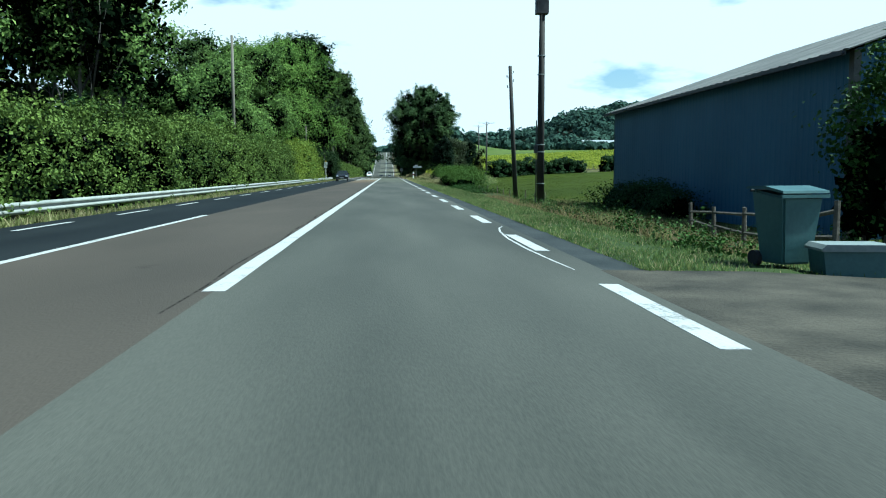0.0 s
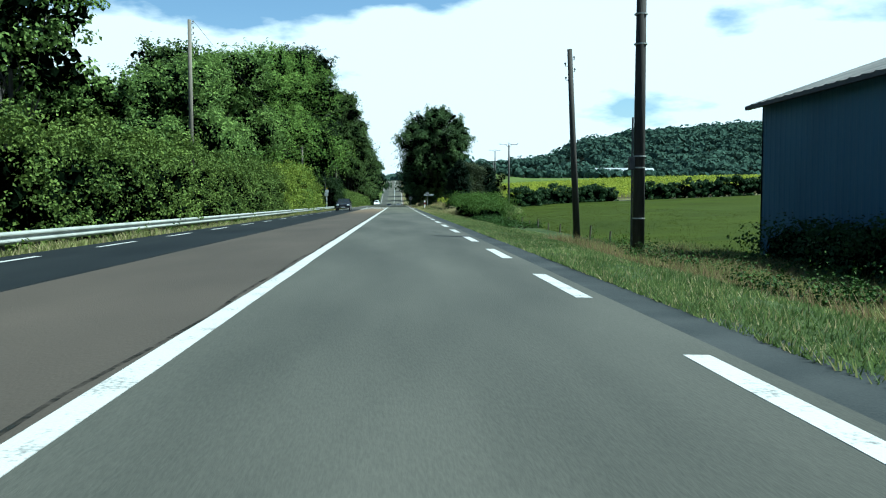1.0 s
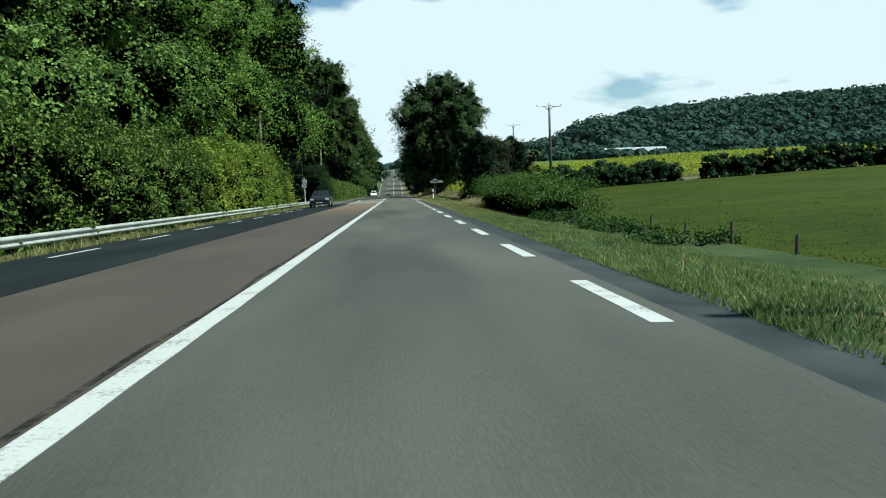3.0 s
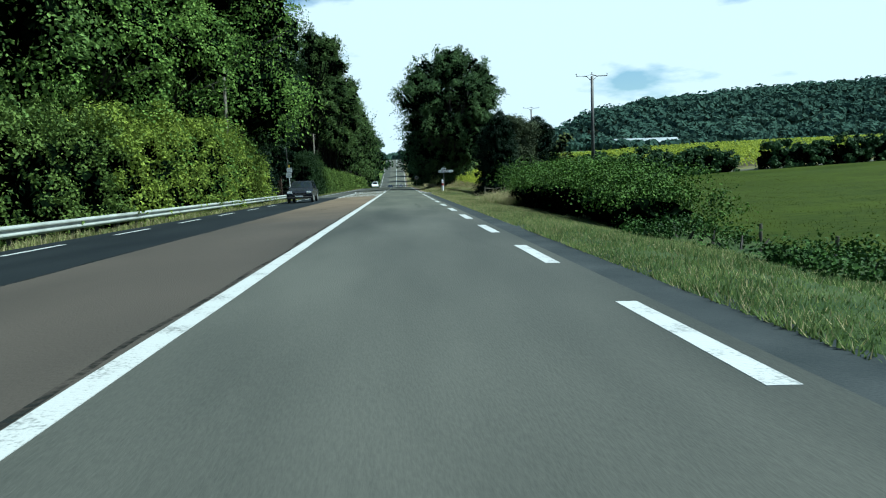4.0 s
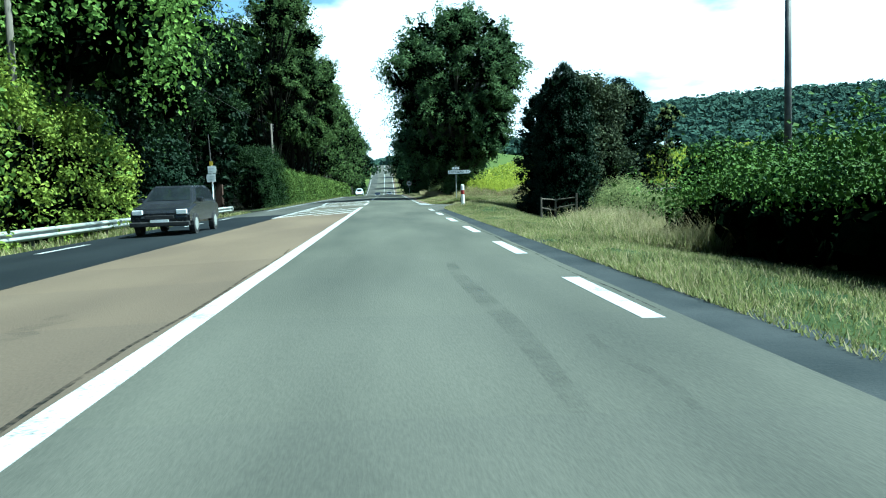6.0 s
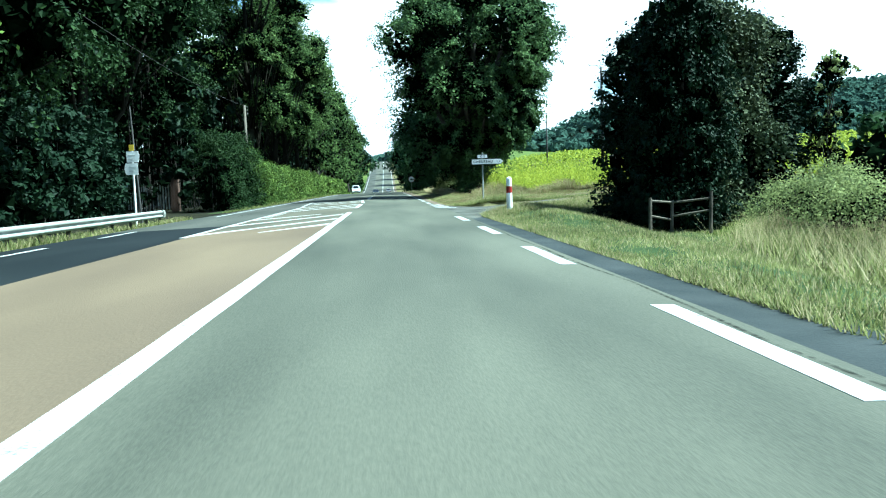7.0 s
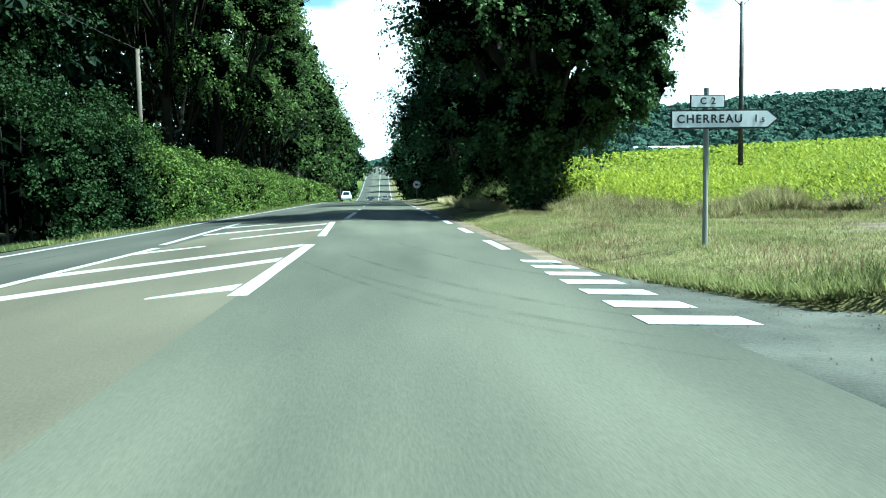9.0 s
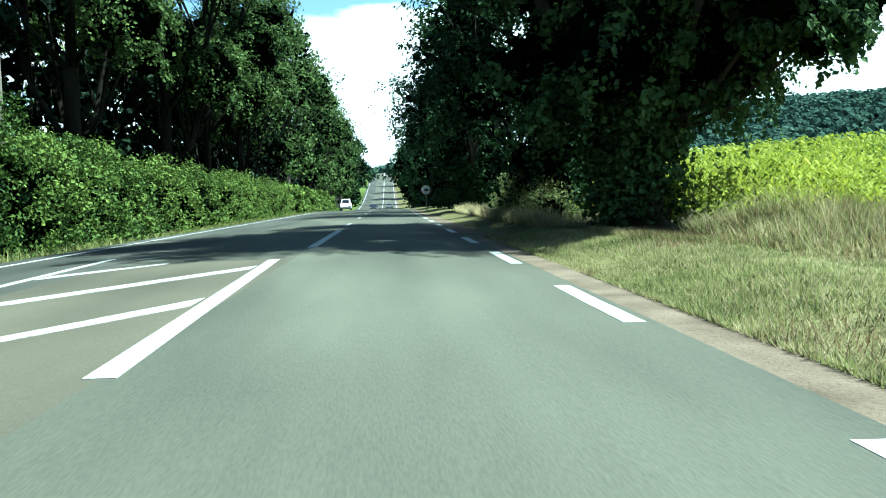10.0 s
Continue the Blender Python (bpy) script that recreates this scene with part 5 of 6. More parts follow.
p_one = wooden_pole((7.33, 40.3, on_land(7.33, 40.3)), 9.9, 0.19, "thick dark utility pole with a transformer box on top", )
part("transformer_box", box(-0.3, 0.3, -0.25, 0.25, 9.3, 10.1, 0.03), STEEL_DARK, p_one, "grey transformer box")
part("box_lid", box(-0.34, 0.34, -0.29, 0.29, 10.105, 10.2, 0.02), SIGN_GREY, p_one)
part("cable_duct", tube([(-0.24, -0.05, 0.1), (-0.23, -0.05, 4.2)], [0.03, 0.03], 8), STEEL_DARK, p_one, "thin steel cable duct")
part("switch_box", box(-0.34, -0.17, -0.14, 0.06, 2.6, 3.0, 0.02), STEEL_DARK, p_one, "small dark switch box")
for z in (2.65, 3.0, 1.1, 6.4, 7.3):
    part("band", tube([(0, 0, z), (0, 0, z + 0.04)], [0.2, 0.2], 12), GALV, p_one)
p_two = wooden_pole((7.7, 50.5, on_land(7.7, 50.5)), 8.15, 0.15, "slim dark wooden utility pole with side insulators", lean=1.6)
for k, z in enumerate((7.75, 7.5, 7.25, 6.9)):
    bm = bmesh.new()
    insulator(bm, -0.2 if k % 2 else 0.2, 0, z - 0.05)
    add_tube(bm, [(0, 0, z - 0.06), (-0.2 if k % 2 else 0.2, 0, z - 0.06)], [0.012, 0.012], 6)
    part("insulator", bm, CONCRETE, p_two)
p_two.rotation_euler = (radians(0.8), radians(-3.0), 0)
p_three = wooden_pole((13.85, 116.8, on_land(13.85, 116.8)), 8.3, 0.14, "dark utility pole with a bracket of three insulators", STEEL_DARK)
p_four = wooden_pole((19.5, 178.0, on_land(19.5, 178.0)), 10.2, 0.15, "dark utility pole standing in maize", STEEL_DARK)
for p, h in ((p_three, 8.2), (p_four, 10.2)):
    bm = bmesh.new()
    add_tube(bm, [(-1.1, 0, h + 0.12), (-0.4, 0, h + 0.1), (-0.12, 0, h - 0.15), (0.12, 0, h - 0.15), (0.4, 0, h + 0.1), (1.1, 0, h + 0.12)], [0.03, 0.035, 0.04, 0.04, 0.035, 0.03], 6)
    add_tube(bm, [(-0.4, 0, h + 0.1), (0, 0, h + 0.22), (0.4, 0, h + 0.1)], [0.03, 0.035, 0.03], 6)
    part("cross_arm", bm, STEEL_DARK, p, "V-shaped steel bracket")
    for x, z in ((-1.1, 0.14), (1.1, 0.14), (0, 0.24)):
        bm = bmesh.new()
        insulator(bm, x, 0, h + z)
        part("insulator", bm, CONCRETE, p)
p_far = wooden_pole((26, 236, on_land(26, 236)), 9.0, 0.14, "distant dark utility pole with a cross arm", STEEL_DARK)
part("cross_arm", box(-1.1, 1.1, -0.05, 0.05, 8.9, 9.0), STEEL_DARK, p_far)
for x, y, h in ((-11.5, 61.6, 11.4), (-11.7, 116, 9.5), (-12.0, 175.5, 8.6)):
    p = wooden_pole((x, y, on_land(x, y)), h, 0.14, "weathered pale wooden pole rising from the hedge", WOOD_PALE)
    for z in (h - 0.2, h - 0.5, h - 0.8):
        bm = bmesh.new()
        add_tube(bm, [(0, 0, z), (0.22, 0, z)], [0.012, 0.012], 6)
        insulator(bm, 0.22, 0, z)
        part("insulator", bm, CONCRETE, p)


def wire(name, a, b, sag, label):
    pts = []
    for k in range(13):
        f = k / 12
        q = Vector(a).lerp(Vector(b), f)
        q.z -= 4 * sag * f * (1 - f)
        pts.append(tuple(q))
    return tagged(bm_object(name, tube(pts, [0.009] * 13, 5), STEEL_DARK), label, "cable")


wire("overhead_wire", (-11.3, 61.6, 11.0), (-11.5, 116, 9.1), 0.8, "thin overhead wire between wooden poles")
wire("overhead_wire", (-11.5, 116, 9.1), (-11.8, 175.5, 8.1), 0.9, "thin overhead wire between wooden poles")
# ---- shed ----
SX, SY0, SY1, EAVE = 10.72, 19.1, 39.3, 3.86
SZ = on_land(SX, 30) - 0.1
shed = empty("farm_shed", pose(SX, SY0, SZ), "large farm shed with dark blue-grey sheet walls and fibre-cement roof", "shed")
DEPTH, RIDGE = 16.0, 2.75
e_ = EAVE - SZ


def sheet_wall(length, h, pitch=0.3, depth=0.007):
    """Ribbed cladding along +x, from z 0 to h."""
    out = []
    x = 0.0
    while x < length:
        out += [(x, 0), (x + pitch * 0.55, 0), (x + pitch * 0.62, -depth), (x + pitch * 0.92, -depth)]
        x += pitch
    out = [(min(a, length), b) for a, b in out] + [(length, 0)]
    outline = out + [(length, 0.05), (0, 0.05)]
    return prism(outline, 0, h, axis="z")


w = part("wall", sheet_wall(SY1 - SY0, e_), SHED_BLUE, shed, "ribbed blue-grey sheet wall")
w.matrix_basis = pose(0, SY1 - SY0, 0, 0, 0, -90)
bm = prism([(0, 0), (DEPTH, 0), (DEPTH, e_), (DEPTH / 2, e_ + RIDGE), (0, e_)], -0.02, 0.08)
part("gable_wall", bm, SHED_BLUE, shed)
for k in range(int(DEPTH / 0.4)):
    x = 0.1 + 0.4 * k
    z = e_ + RIDGE * (1 - abs(x - DEPTH / 2) / (DEPTH / 2)) - 0.05
    part("rib", box(x, x + 0.1, -0.06, -0.022, 0.02, z), SHED_BLUE, shed)
part("gable_wall", prism([(0, 0), (DEPTH, 0), (DEPTH, e_), (DEPTH / 2, e_ + RIDGE), (0, e_)], SY1 - SY0 - 0.1, SY1 - SY0), SHED_BLUE, shed)
part("wall", box(DEPTH - 0.06, DEPTH, 0.08, SY1 - SY0 - 0.1, 0, e_), SHED_BLUE, shed)
for sgn in (0, 1):
    length = math.hypot(DEPTH / 2 + 0.35, RIDGE + 0.09)
    a = math.degrees(math.atan2(RIDGE, DEPTH / 2))
    out = []
    for i in range(121):
        y = -0.35 + (SY1 - SY0 + 0.7) * i / 120
        out.append((y, 0.025 * math.sin(i * math.pi / 1.5)))
    outline = out + [(y, z - 0.03) for y, z in reversed(out)]
    r = part("roof", prism(outline, 0, length, axis="x"), SHED_ROOF, shed, "weathered corrugated fibre-cement roof")
    if sgn == 0:
        r.matrix_basis = Matrix.Translation((-0.35, 0, e_ - 0.02)) @ Matrix.Rotation(-radians(a), 4, "Y")
    else:
        r.matrix_basis = Matrix.Translation((DEPTH + 0.35, SY1 - SY0, e_ - 0.02)) @ Matrix.Rotation(math.pi, 4, "Z") @ Matrix.Rotation(-radians(a), 4, "Y")
part("gutter", prism([(-0.45, e_ - 0.16), (-0.33, e_ - 0.16), (-0.33, e_ - 0.05), (-0.35, e_ - 0.05), (-0.35, e_ - 0.14), (-0.43, e_ - 0.14), (-0.43, e_ - 0.05), (-0.45, e_ - 0.05)], -0.2, SY1 - SY0 + 0.2), SIGN_BLACK, shed, "dark gutter")
part("corner_flashing", prism([(-0.05, -0.09), (0.12, -0.09), (0.12, -0.062), (-0.034, -0.062), (-0.034, 0.12), (-0.05, 0.12)], 0, e_, axis="z"), STEEL_DARK, shed)
part("ridge_cap", prism([(DEPTH / 2 - 0.25, e_ + RIDGE - 0.02), (DEPTH / 2, e_ + RIDGE + 0.08), (DEPTH / 2 + 0.25, e_ + RIDGE - 0.02), (DEPTH / 2, e_ + RIDGE + 0.03)], -0.3, SY1 - SY0 + 0.3), SHED_ROOF, shed)

# ---- bins and broken fence by the yard entrance ----
bx, by = 4.8, 10.35
bz = on_land(bx, by)
bin_ = empty("wheelie_bin", pose(bx, by, bz, 0, 0, 12) @ Matrix.Scale(1.04, 4), "grey-green plastic wheelie bin standing on the verge", "bin")
bm = bmesh.new()
lo = [bm.verts.new(v) for v in ((-0.2, -0.23, 0.06), (0.2, -0.23, 0.06), (0.2, 0.2, 0.06), (-0.2, 0.2, 0.06))]
hi = [bm.verts.new(v) for v in ((-0.28, -0.3, 0.86), (0.28, -0.3, 0.86), (0.28, 0.3, 0.94), (-0.28, 0.3, 0.94))]
bm.faces.new(lo[::-1])
bm.faces.new(hi)
for i in range(4):
    bm.faces.new((lo[i], lo[(i + 1) % 4], hi[(i + 1) % 4], hi[i]))
bmesh.ops.bevel(bm, geom=list(bm.edges), offset=0.025, segments=2, affect="EDGES")
part("body", bm, BIN_GREEN, bin_)
part("rim", prism([(-0.33, 0.845), (0.33, 0.845), (0.33, 0.885), (-0.33, 0.885)], -0.34, -0.3), BIN_GREEN, bin_)
part("lid", prism([(-0.34, 0.9), (-0.33, 0.93), (0.0, 0.985), (0.3, 0.975), (0.34, 0.96), (0.34, 0.945), (0.0, 0.95)], -0.32, 0.32, axis="x"), BIN_GREEN, bin_, "hinged overhanging lid")
part("handle", tube([(-0.24, 0.36, 0.92), (0.24, 0.36, 0.92)], [0.016, 0.016], 8), RUBBER, bin_)
for s in (-1, 1):
    part("wheel", tube([(s * 0.2, 0.24, 0.1), (s * 0.27, 0.24, 0.1)], [0.1, 0.1], 14), RUBBER, bin_)
lx, ly = 5.3, 9.75
crate = empty("storage_box", pose(lx, ly, on_land(lx, ly), 0, 0, -8), "low green plastic box with a pale rounded lid", "box")
part("body", prism([(-0.36, 0.0), (0.36, 0.0), (0.4, 0.3), (-0.4, 0.3)], -0.25, 0.25), BIN_GREEN, crate)
part("lid", prism([(-0.43, 0.3), (0.43, 0.3), (0.43, 0.33), (0.38, 0.38), (-0.38, 0.38), (-0.43, 0.33)], -0.28, 0.28), BIN_LID, crate, "pale rounded lid")


def fence(name, posts, rails, label, h=0.95):
    top = empty(name, pose(*posts[0], on_land(*posts[0])), label, "fence")
    o = Vector((*posts[0], on_land(*posts[0])))
    rg = random.Random(len(posts) * 3 + int(posts[0][1]))
    tops = []
    for x, y in posts:
        b = Vector((x, y, on_land(x, y))) - o
        t = b + Vector((rg.uniform(-0.05, 0.05), rg.uniform(-0.05, 0.05), h * rg.uniform(0.85, 1.1)))
        part("post", tube([b - Vector((0, 0, 0.2)), t], [0.055, 0.045], 7), WOOD_FENCE, top)
        tops.append((b, t))
    for (b0, t0), (b1, t1) in zip(tops, tops[1:]):
        for f in rails:
            part("rail", tube([b0.lerp(t0, f), b1.lerp(t1, f + rg.uniform(-0.12, 0.06))], [0.035, 0.03], 6), WOOD_FENCE, top)
    return top


fence("yard_fence", [(6.4, 12), (6.7, 14.2), (7.0, 16.4), (7.3, 18.6), (7.6, 20.8)], (0.85, 0.45), "broken grey wooden rail fence in weeds", 0.9)
fence("corner_fence", [(7.1, 127.2), (7.85, 127.6), (8.7, 126.9)], (0.92, 0.5), "broken grey wooden rail fence among tall weeds", 1.05)
for k in range(11):
    y = 44 + 3.4 * k
    x = 8.3 + 0.02 * k
    f_ = empty("fence_stake", pose(x, y, on_land(x, y), 0, rr_.uniform(-6, 6), 0), "weathered wooden fence stake at the meadow's edge", "fence post", "meadow fence stakes")
    part("stake", tube([(0, 0, -0.2), (0, 0, 0.5 + rr_.uniform(-0.15, 0.15))], [0.045, 0.038], 7), WOOD_FENCE, f_)

# ---- signs ----


def words(text, size, at, parent, mat_):
    cu = bpy.data.curves.new("lettering", "FONT")
    cu.body, cu.size, cu.extrude, cu.align_x, cu.align_y = text, size, 0.002, "CENTER", "CENTER"
    cu.offset = size * 0.022
    cu.space_character = 1.22
    cu.materials.append(mat_)
    ob = new("lettering", cu)
    ob.parent = parent
    ob.matrix_basis = Matrix.Translation(at) @ Matrix.Rotation(math.pi / 2, 4, "X")
    return ob


sg = empty("direction_sign", pose(4.72, 146.5, on_land(4.72, 146.5) - 0.15), "white arrow-shaped direction sign on a grey post", "road sign")
part("post", tube([(0, 0, -0.15), (0.02, 0, 2.55)], [0.04, 0.04], 10), GALV, sg)


def arrow(x0, x1, z0, z1, tip):
    m = (z0 + z1) / 2
    return [(x0, z0), (x1 - tip, z0), (x1, m), (x1 - tip, z1), (x0, z1)]


part("panel_edge", prism(arrow(-0.56, 1.12, 1.93, 2.22, 0.17), -0.062, -0.045), SIGN_BLACK, sg, "black border of the arrow panel")
panel = part("panel", prism(arrow(-0.535, 1.085, 1.955, 2.195, 0.15), -0.07, -0.05), SIGN_WHITE, sg, "white arrow panel with black lettering")
words("CHERREAU", 0.175, (0.04, -0.072, 2.075), panel, SIGN_BLACK)
words("1", 0.155, (0.76, -0.072, 2.075), panel, SIGN_BLACK)
words(",5", 0.1, (0.855, -0.072, 2.055), panel, SIGN_BLACK)
part("plate_edge", prism([(-0.26, 2.245), (0.28, 2.245), (0.28, 2.44), (-0.26, 2.44)], -0.062, -0.045), SIGN_BLACK, sg)
plate = part("plate", prism([(-0.24, 2.26), (0.26, 2.26), (0.26, 2.425), (-0.24, 2.425)], -0.07, -0.05), SIGN_WHITE, sg, "small white road-number plate")
words("C 2", 0.14, (0.01, -0.072, 2.343), plate, SIGN_BLACK)
part("panel_rail", box(-0.5, 0.95, -0.045, -0.02, 2.05, 2.1), GALV, sg)

dl = empty("delineator_post", pose(3.78, 131.35, on_land(3.78, 131.35)), "white plastic junction delineator with a red band", "delineator")
part("body", tube([(0, 0, -0.1), (0, 0, 0.6)], [0.1, 0.094], 18), SIGN_WHITE, dl)
part("red_band", tube([(0, 0, 0.602), (0, 0, 0.61), (0, 0, 0.81), (0, 0, 0.818)], [0.09, 0.098, 0.096, 0.09], 18), RED, dl, "reflective red band")
part("cap", tube([(0, 0, 0.82), (0, 0, 1.05), (0, 0, 1.085), (0, 0, 1.11), (0, 0, 1.125)], [0.092, 0.09, 0.082, 0.05, 0.012], 18), SIGN_WHITE, dl)

yl_ = empty("give_way_sign", pose(10.9, 143.6, on_land(10.9, 143.6), 0, 0, 20), "grey-backed give-way sign on a thin dark post", "road sign")
part("post", tube([(0, 0, -0.2), (0, 0, 2.0)], [0.03, 0.03], 8), STEEL_DARK, yl_)
part("panel", prism([(0, 1.15), (0.4, 1.9), (0.36, 1.95), (-0.36, 1.95), (-0.4, 1.9)], 0.03, 0.05), SIGN_GREY, yl_, "grey back of a triangular panel")

sl = empty("direction_sign", pose(-10.85, 140.2, on_land(-10.85, 140.2) + 0.2), "white post with two blank-looking arrow panels and a yellow plate", "road sign")
part("post", tube([(0, 0, -0.5), (0, 0, 3.2)], [0.045, 0.045], 10), SIGN_WHITE, sl)
part("panel", prism([(-0.22, 2.52), (0.26, 2.52), (0.31, 2.75), (0.26, 2.98), (-0.22, 2.98)], -0.07, -0.05), SIGN_WHITE, sl)
part("panel", prism([(0.22, 2.0), (-0.28, 2.0), (-0.34, 2.24), (-0.28, 2.48), (0.22, 2.48)], -0.07, -0.05), SIGN_WHITE, sl)
part("yellow_plate", prism([(-0.1, 3.0), (0.1, 3.0), (0.1, 3.26), (-0.1, 3.26)], -0.07, -0.05), SIGN_YELLOW, sl, "small yellow plate")
for z, n in ((2.82, 3), (2.66, 2), (2.32, 3), (2.16, 2)):
    part("lettering_bar", box(-0.15, -0.15 + 0.1 * n, -0.074, -0.0705, z - 0.02, z + 0.02), SIGN_FADED, sl)
mk = empty("marker_pole", pose(-11.0, 141.5, on_land(-11, 141.5), 0, -2.5, 0), "thin dark leaning pole beside the gateway", "pole")
part("shaft", tube([(0, 0, -0.2), (0, 0, 5.2)], [0.05, 0.035], 8), STEEL_DARK, mk)

rs = empty("speed_sign", pose(3.25, 218, on_land(3.25, 218)), "round white traffic sign with a thin red border on a post", "road sign")
part("post", tube([(0, 0, -0.2), (0, 0, 2.2)], [0.035, 0.035], 8), GALV, rs)
part("disc_edge", tube([(0, -0.05, 1.85), (0, -0.06, 1.85)], [0.43, 0.43], 28), RED, rs, "red rim")
part("disc", tube([(0, -0.061, 1.85), (0, -0.07, 1.85)], [0.385, 0.385], 28), SIGN_WHITE, rs, "white face")
part("lettering_bar", box(-0.16, 0.16, -0.076, -0.071, 1.75, 1.95), SIGN_BLACK, rs)

# ---- gateway in the wood ----


def pillar(at, label):
    p = empty("gate_pillar", pose(*at), label, "pillar", "gate pillars")
    brick_me = None
    for course in range(37):
        for side in range(4):
            for j in range(2):
                off = (j - 0.5) * 0.24 + (0.06 if course % 2 else -0.06) * 0.5
                if brick_me is None:
                    ob = part("brick", box(-0.108, 0.108, -0.06, 0.0, 0, 0.06, 0.004), BRICK, p)
                    brick_me = ob.data
                else:
                    ob = new("brick", brick_me)
                    ob.parent = p
                ob.matrix_basis = Matrix.Rotation(side * math.pi / 2, 4, "Z") @ Matrix.Translation((off, -0.225, 0.02 + course * 0.073))
    part("mortar_core", box(-0.235, 0.235, -0.235, 0.235, -0.1, 2.72), STONE, p)
    part("capstone", box(-0.38, 0.38, -0.38, 0.38, 2.725, 2.87, 0.02), STONE, p, "broad stone cap")
    return p


for x, y in ((-15.5, 165.0), (-20.4, 166.0)):
    pillar((x, y, on_land(x, y)), "weathered brick gate pillar with a broad stone cap")
gt = empty("iron_gate", pose(-20.2, 165.9, on_land(-18, 165.5), 0, 0, -11), "old slatted gate standing between brick pillars, sunlight put into its pale slats", "gate")
part("frame", add_box(box(0.05, 4.65, -0.03, 0.03, 0.25, 0.33), 0.05, 4.65, -0.03, 0.03, 1.75, 1.83), WOOD_FENCE, gt)
for k in range(22):
    part("slat", box(0.1 + 0.208 * k, 0.19 + 0.208 * k, -0.05, -0.031, 0.15, 1.95 + 0.03 * (k % 2)), GATE_SUNLIT, gt)

# ---- barn on the far slope ----
barn = empty("far_barn", pose(158, 575, on_land(158, 575) + 1), "long low farm building with a pale sheet roof in the distance", "barn")
part("wall", box(-20, 20, -6, 6, -3, 3.2), BARN_WHITE, barn)
part("roof", prism([(-6.6, 3.2), (0, 6.2), (6.6, 3.2), (6.6, 3.5), (0, 6.6), (-6.6, 3.5)], -20.6, 20.6, axis="x"), BARN_WHITE, barn, "pale sheet roof")
for k in range(5):
    part("door", box(-17 + 8 * k, -13.5 + 8 * k, -6.1, -6.0, -2.0, 2.6), STEEL_DARK, barn)

# ---- vehicles ----


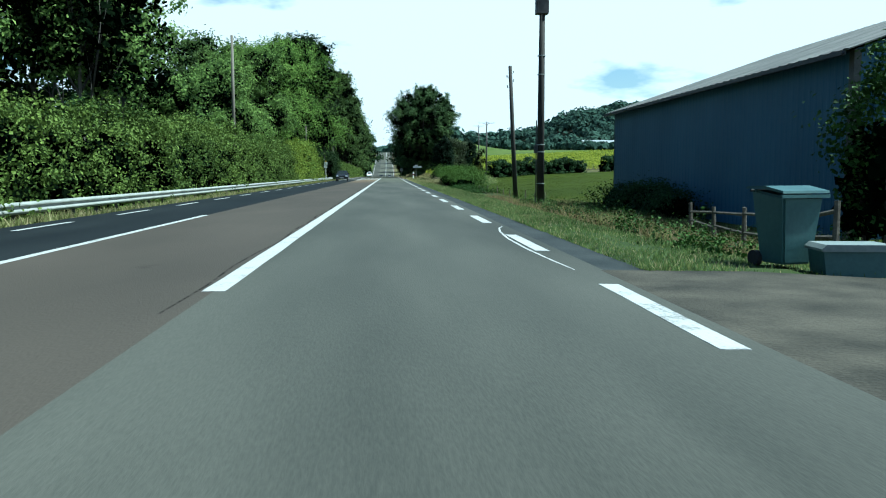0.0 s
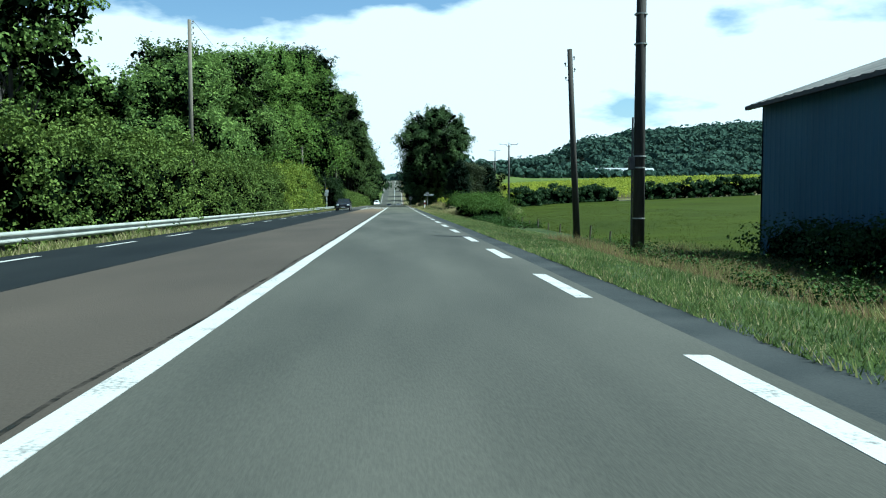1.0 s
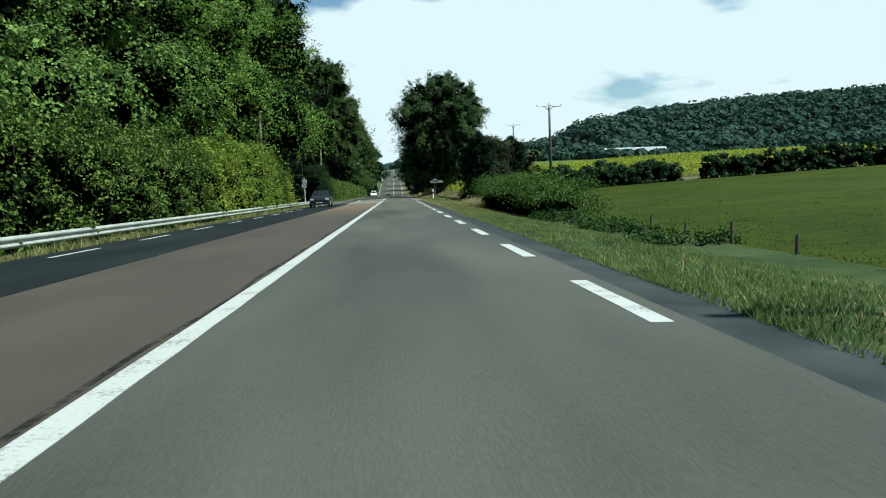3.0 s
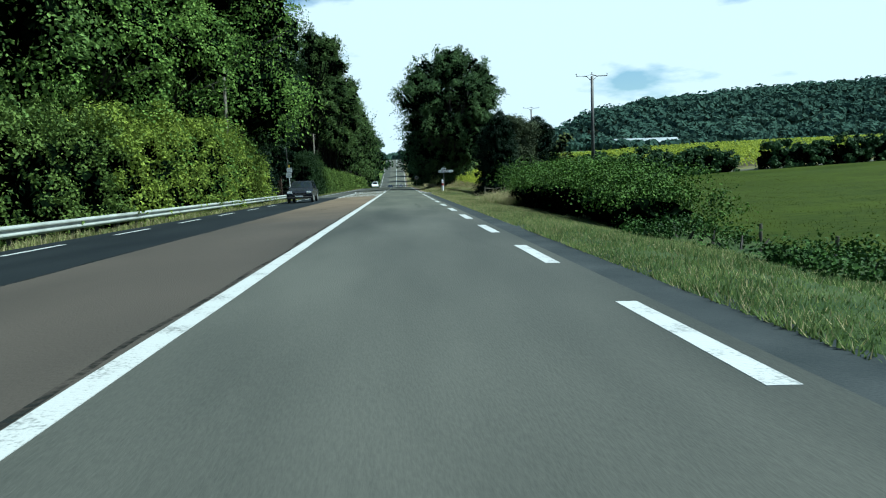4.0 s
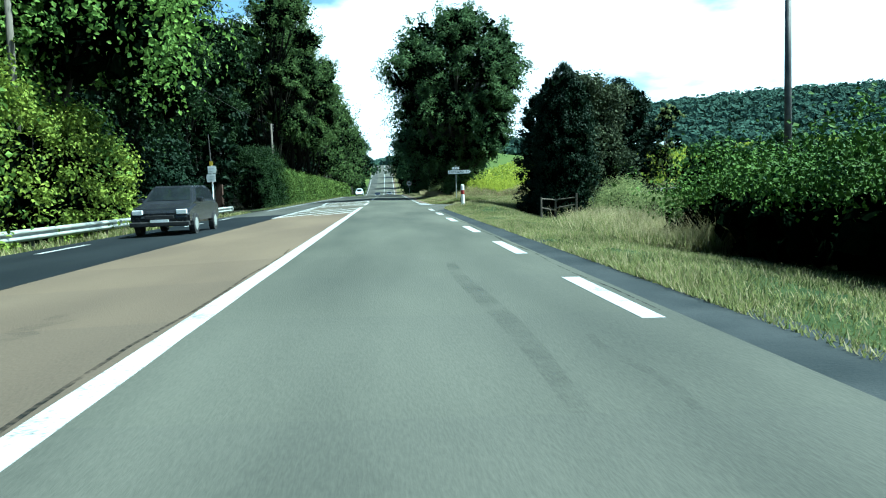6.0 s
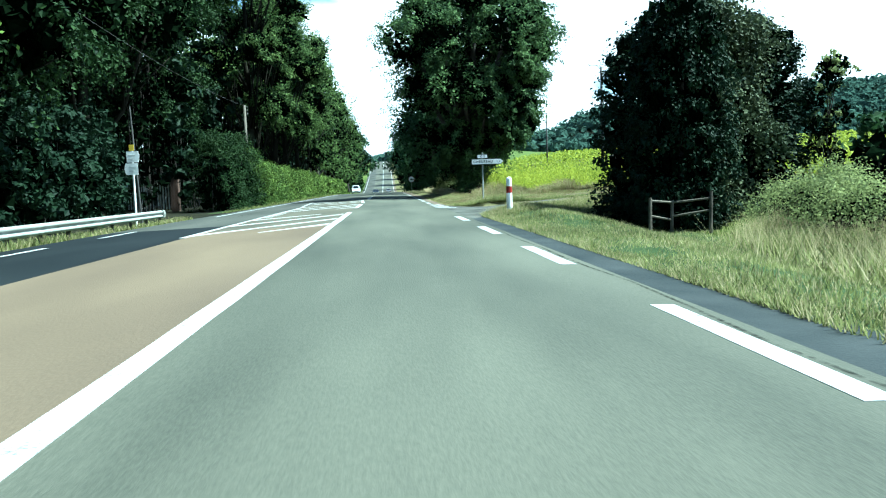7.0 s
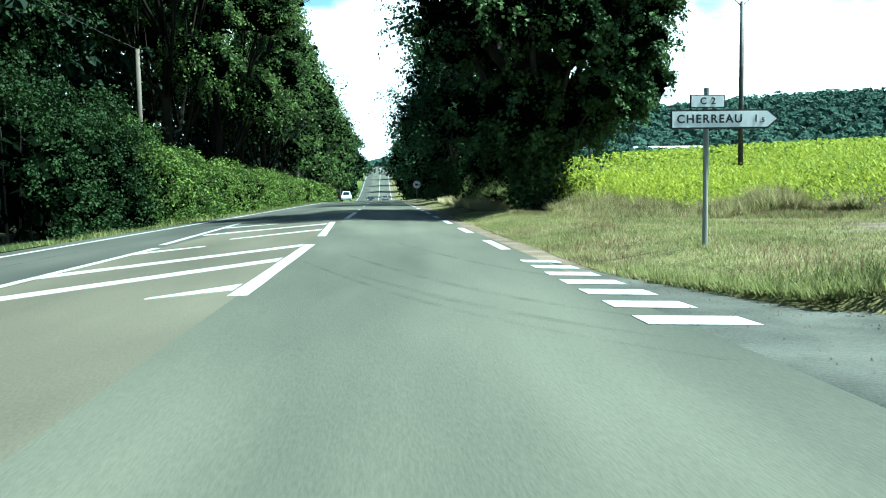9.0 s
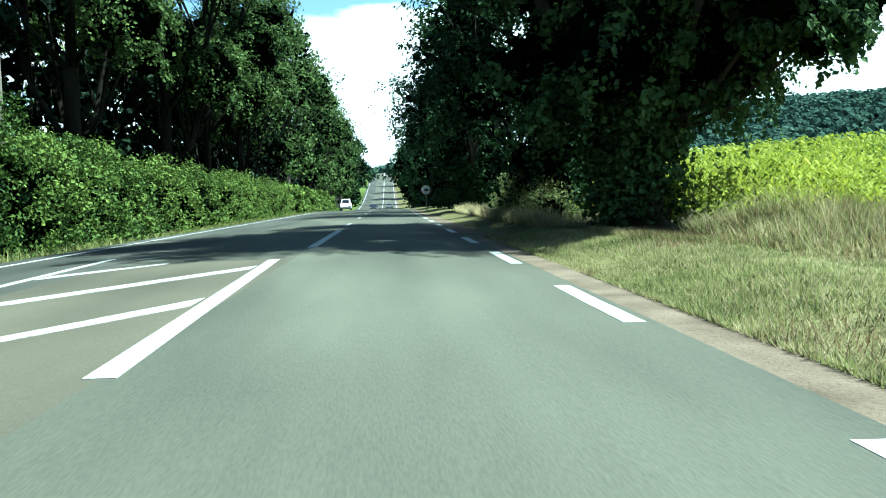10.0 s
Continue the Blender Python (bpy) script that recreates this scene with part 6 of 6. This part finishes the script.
def car(at, turn, paint, label, van=False):
    """A car whose front points to -y before it is turned."""
    top = empty("car", pose(*at, 0, 0, turn), label, "car")
    roof = 1.85 if van else 1.45
    hood = 0.95 if not van else 1.05
    prof = [(-2.0, 0.35), (-2.05, 0.6), (-1.95, 0.78), (-1.05, hood), (1.75, hood), (2.0, 0.85), (2.05, 0.5), (1.95, 0.32)]
    bm = prism(prof, -0.83, 0.83, axis="x")
    bmesh.ops.bevel(bm, geom=list(bm.edges), offset=0.07, segments=2, affect="EDGES")
    part("body", bm, paint, top)
    cab = bmesh.new()
    b = [cab.verts.new(v) for v in ((-0.78, -1.15, hood - 0.05), (0.78, -1.15, hood - 0.05), (0.78, 1.85, hood - 0.05), (-0.78, 1.85, hood - 0.05))]
    t = [cab.verts.new(v) for v in ((-0.6, -0.35, roof), (0.6, -0.35, roof), (0.6, 1.5, roof), (-0.6, 1.5, roof))]
    cab.faces.new(t)
    cab.faces.new(b[::-1])
    for i in range(4):
        cab.faces.new((b[i], b[(i + 1) % 4], t[(i + 1) % 4], t[i]))
    bmesh.ops.bevel(cab, geom=list(cab.edges), offset=0.05, segments=2, affect="EDGES")
    part("cabin", cab, paint, top)

    def pane(name, corners):
        g = bmesh.new()
        vs = [g.verts.new(c) for c in corners]
        g.faces.new(vs)
        ex = bmesh.ops.extrude_face_region(g, geom=list(g.faces))
        nrm = (vs[1].co - vs[0].co).cross(vs[2].co - vs[0].co).normalized()
        bmesh.ops.translate(g, vec=nrm * 0.012, verts=[v for v in ex["geom"] if isinstance(v, bmesh.types.BMVert)])
        part(name, g, GLASS_DARK, top)

    def lerp3(p, q, f):
        return tuple(a + (c - a) * f for a, c in zip(p, q))
    for name, i, j in (("windscreen", 0, 1), ("side_window", 1, 2), ("rear_window", 2, 3), ("side_window", 3, 0)):
        B = [((-0.78, -1.15, hood - 0.05), (0.78, -1.15, hood - 0.05), (0.78, 1.85, hood - 0.05), (-0.78, 1.85, hood - 0.05))[q] for q in (i, j)]
        T = [((-0.6, -0.35, roof), (0.6, -0.35, roof), (0.6, 1.5, roof), (-0.6, 1.5, roof))[q] for q in (i, j)]
        q = [lerp3(B[0], T[0], 0.2), lerp3(B[1], T[1], 0.2), lerp3(B[1], T[1], 0.88), lerp3(B[0], T[0], 0.88)]
        q = [lerp3(q[0], q[1], 0.08), lerp3(q[1], q[0], 0.08), lerp3(q[2], q[3], 0.08), lerp3(q[3], q[2], 0.08)]
        pane(name, q)
    for s in (-1, 1):
        for y in (-1.3, 1.3):
            wheel = part("wheel", tube([(s * 0.7, y, 0.31), (s * 0.86, y, 0.31)], [0.31, 0.31], 18), RUBBER, top)
            part("rim", tube([(s * 0.862, y, 0.31), (s * 0.872, y, 0.31)], [0.19, 0.17], 14), GALV, wheel)
        part("headlight", box(s * 0.62 - 0.15, s * 0.62 + 0.15, -2.06, -1.96, 0.62, 0.76, 0.02), LAMP_GLASS, top)
        part("tail_light", box(s * 0.68 - 0.1, s * 0.68 + 0.1, 1.98, 2.05, 0.62, 0.82, 0.02), LAMP_RED, top)
        part("mirror", box(s * 0.88 - 0.09, s * 0.88 + 0.09, -0.85, -0.72, hood, hood + 0.14, 0.03), paint, top)
    part("grille", box(-0.4, 0.4, -2.07, -2.0, 0.5, 0.6, 0.01), RUBBER, top)
    part("number_plate", box(-0.26, 0.26, -2.085, -2.06, 0.38, 0.48), SIGN_WHITE, top)
    part("bumper", box(-0.84, 0.84, -2.09, -1.95, 0.28, 0.42, 0.03), RUBBER, top)
    return top


car((-6.6, 115.0, float(camber(-6.6))), 0, CAR_DARK, "dark hatchback on the oncoming lane by the barrier end")
car((-6.8, 280, float(road_z(280))), 0, CAR_WHITE, "white van on the oncoming lane", van=True)
car((-3.2, 322, float(road_z(322))), 0, CAR_DARK, "dark car far off on the oncoming side")
car((0.2, 345, float(road_z(345))), 180, CAR_GREY, "grey car far ahead on the road")
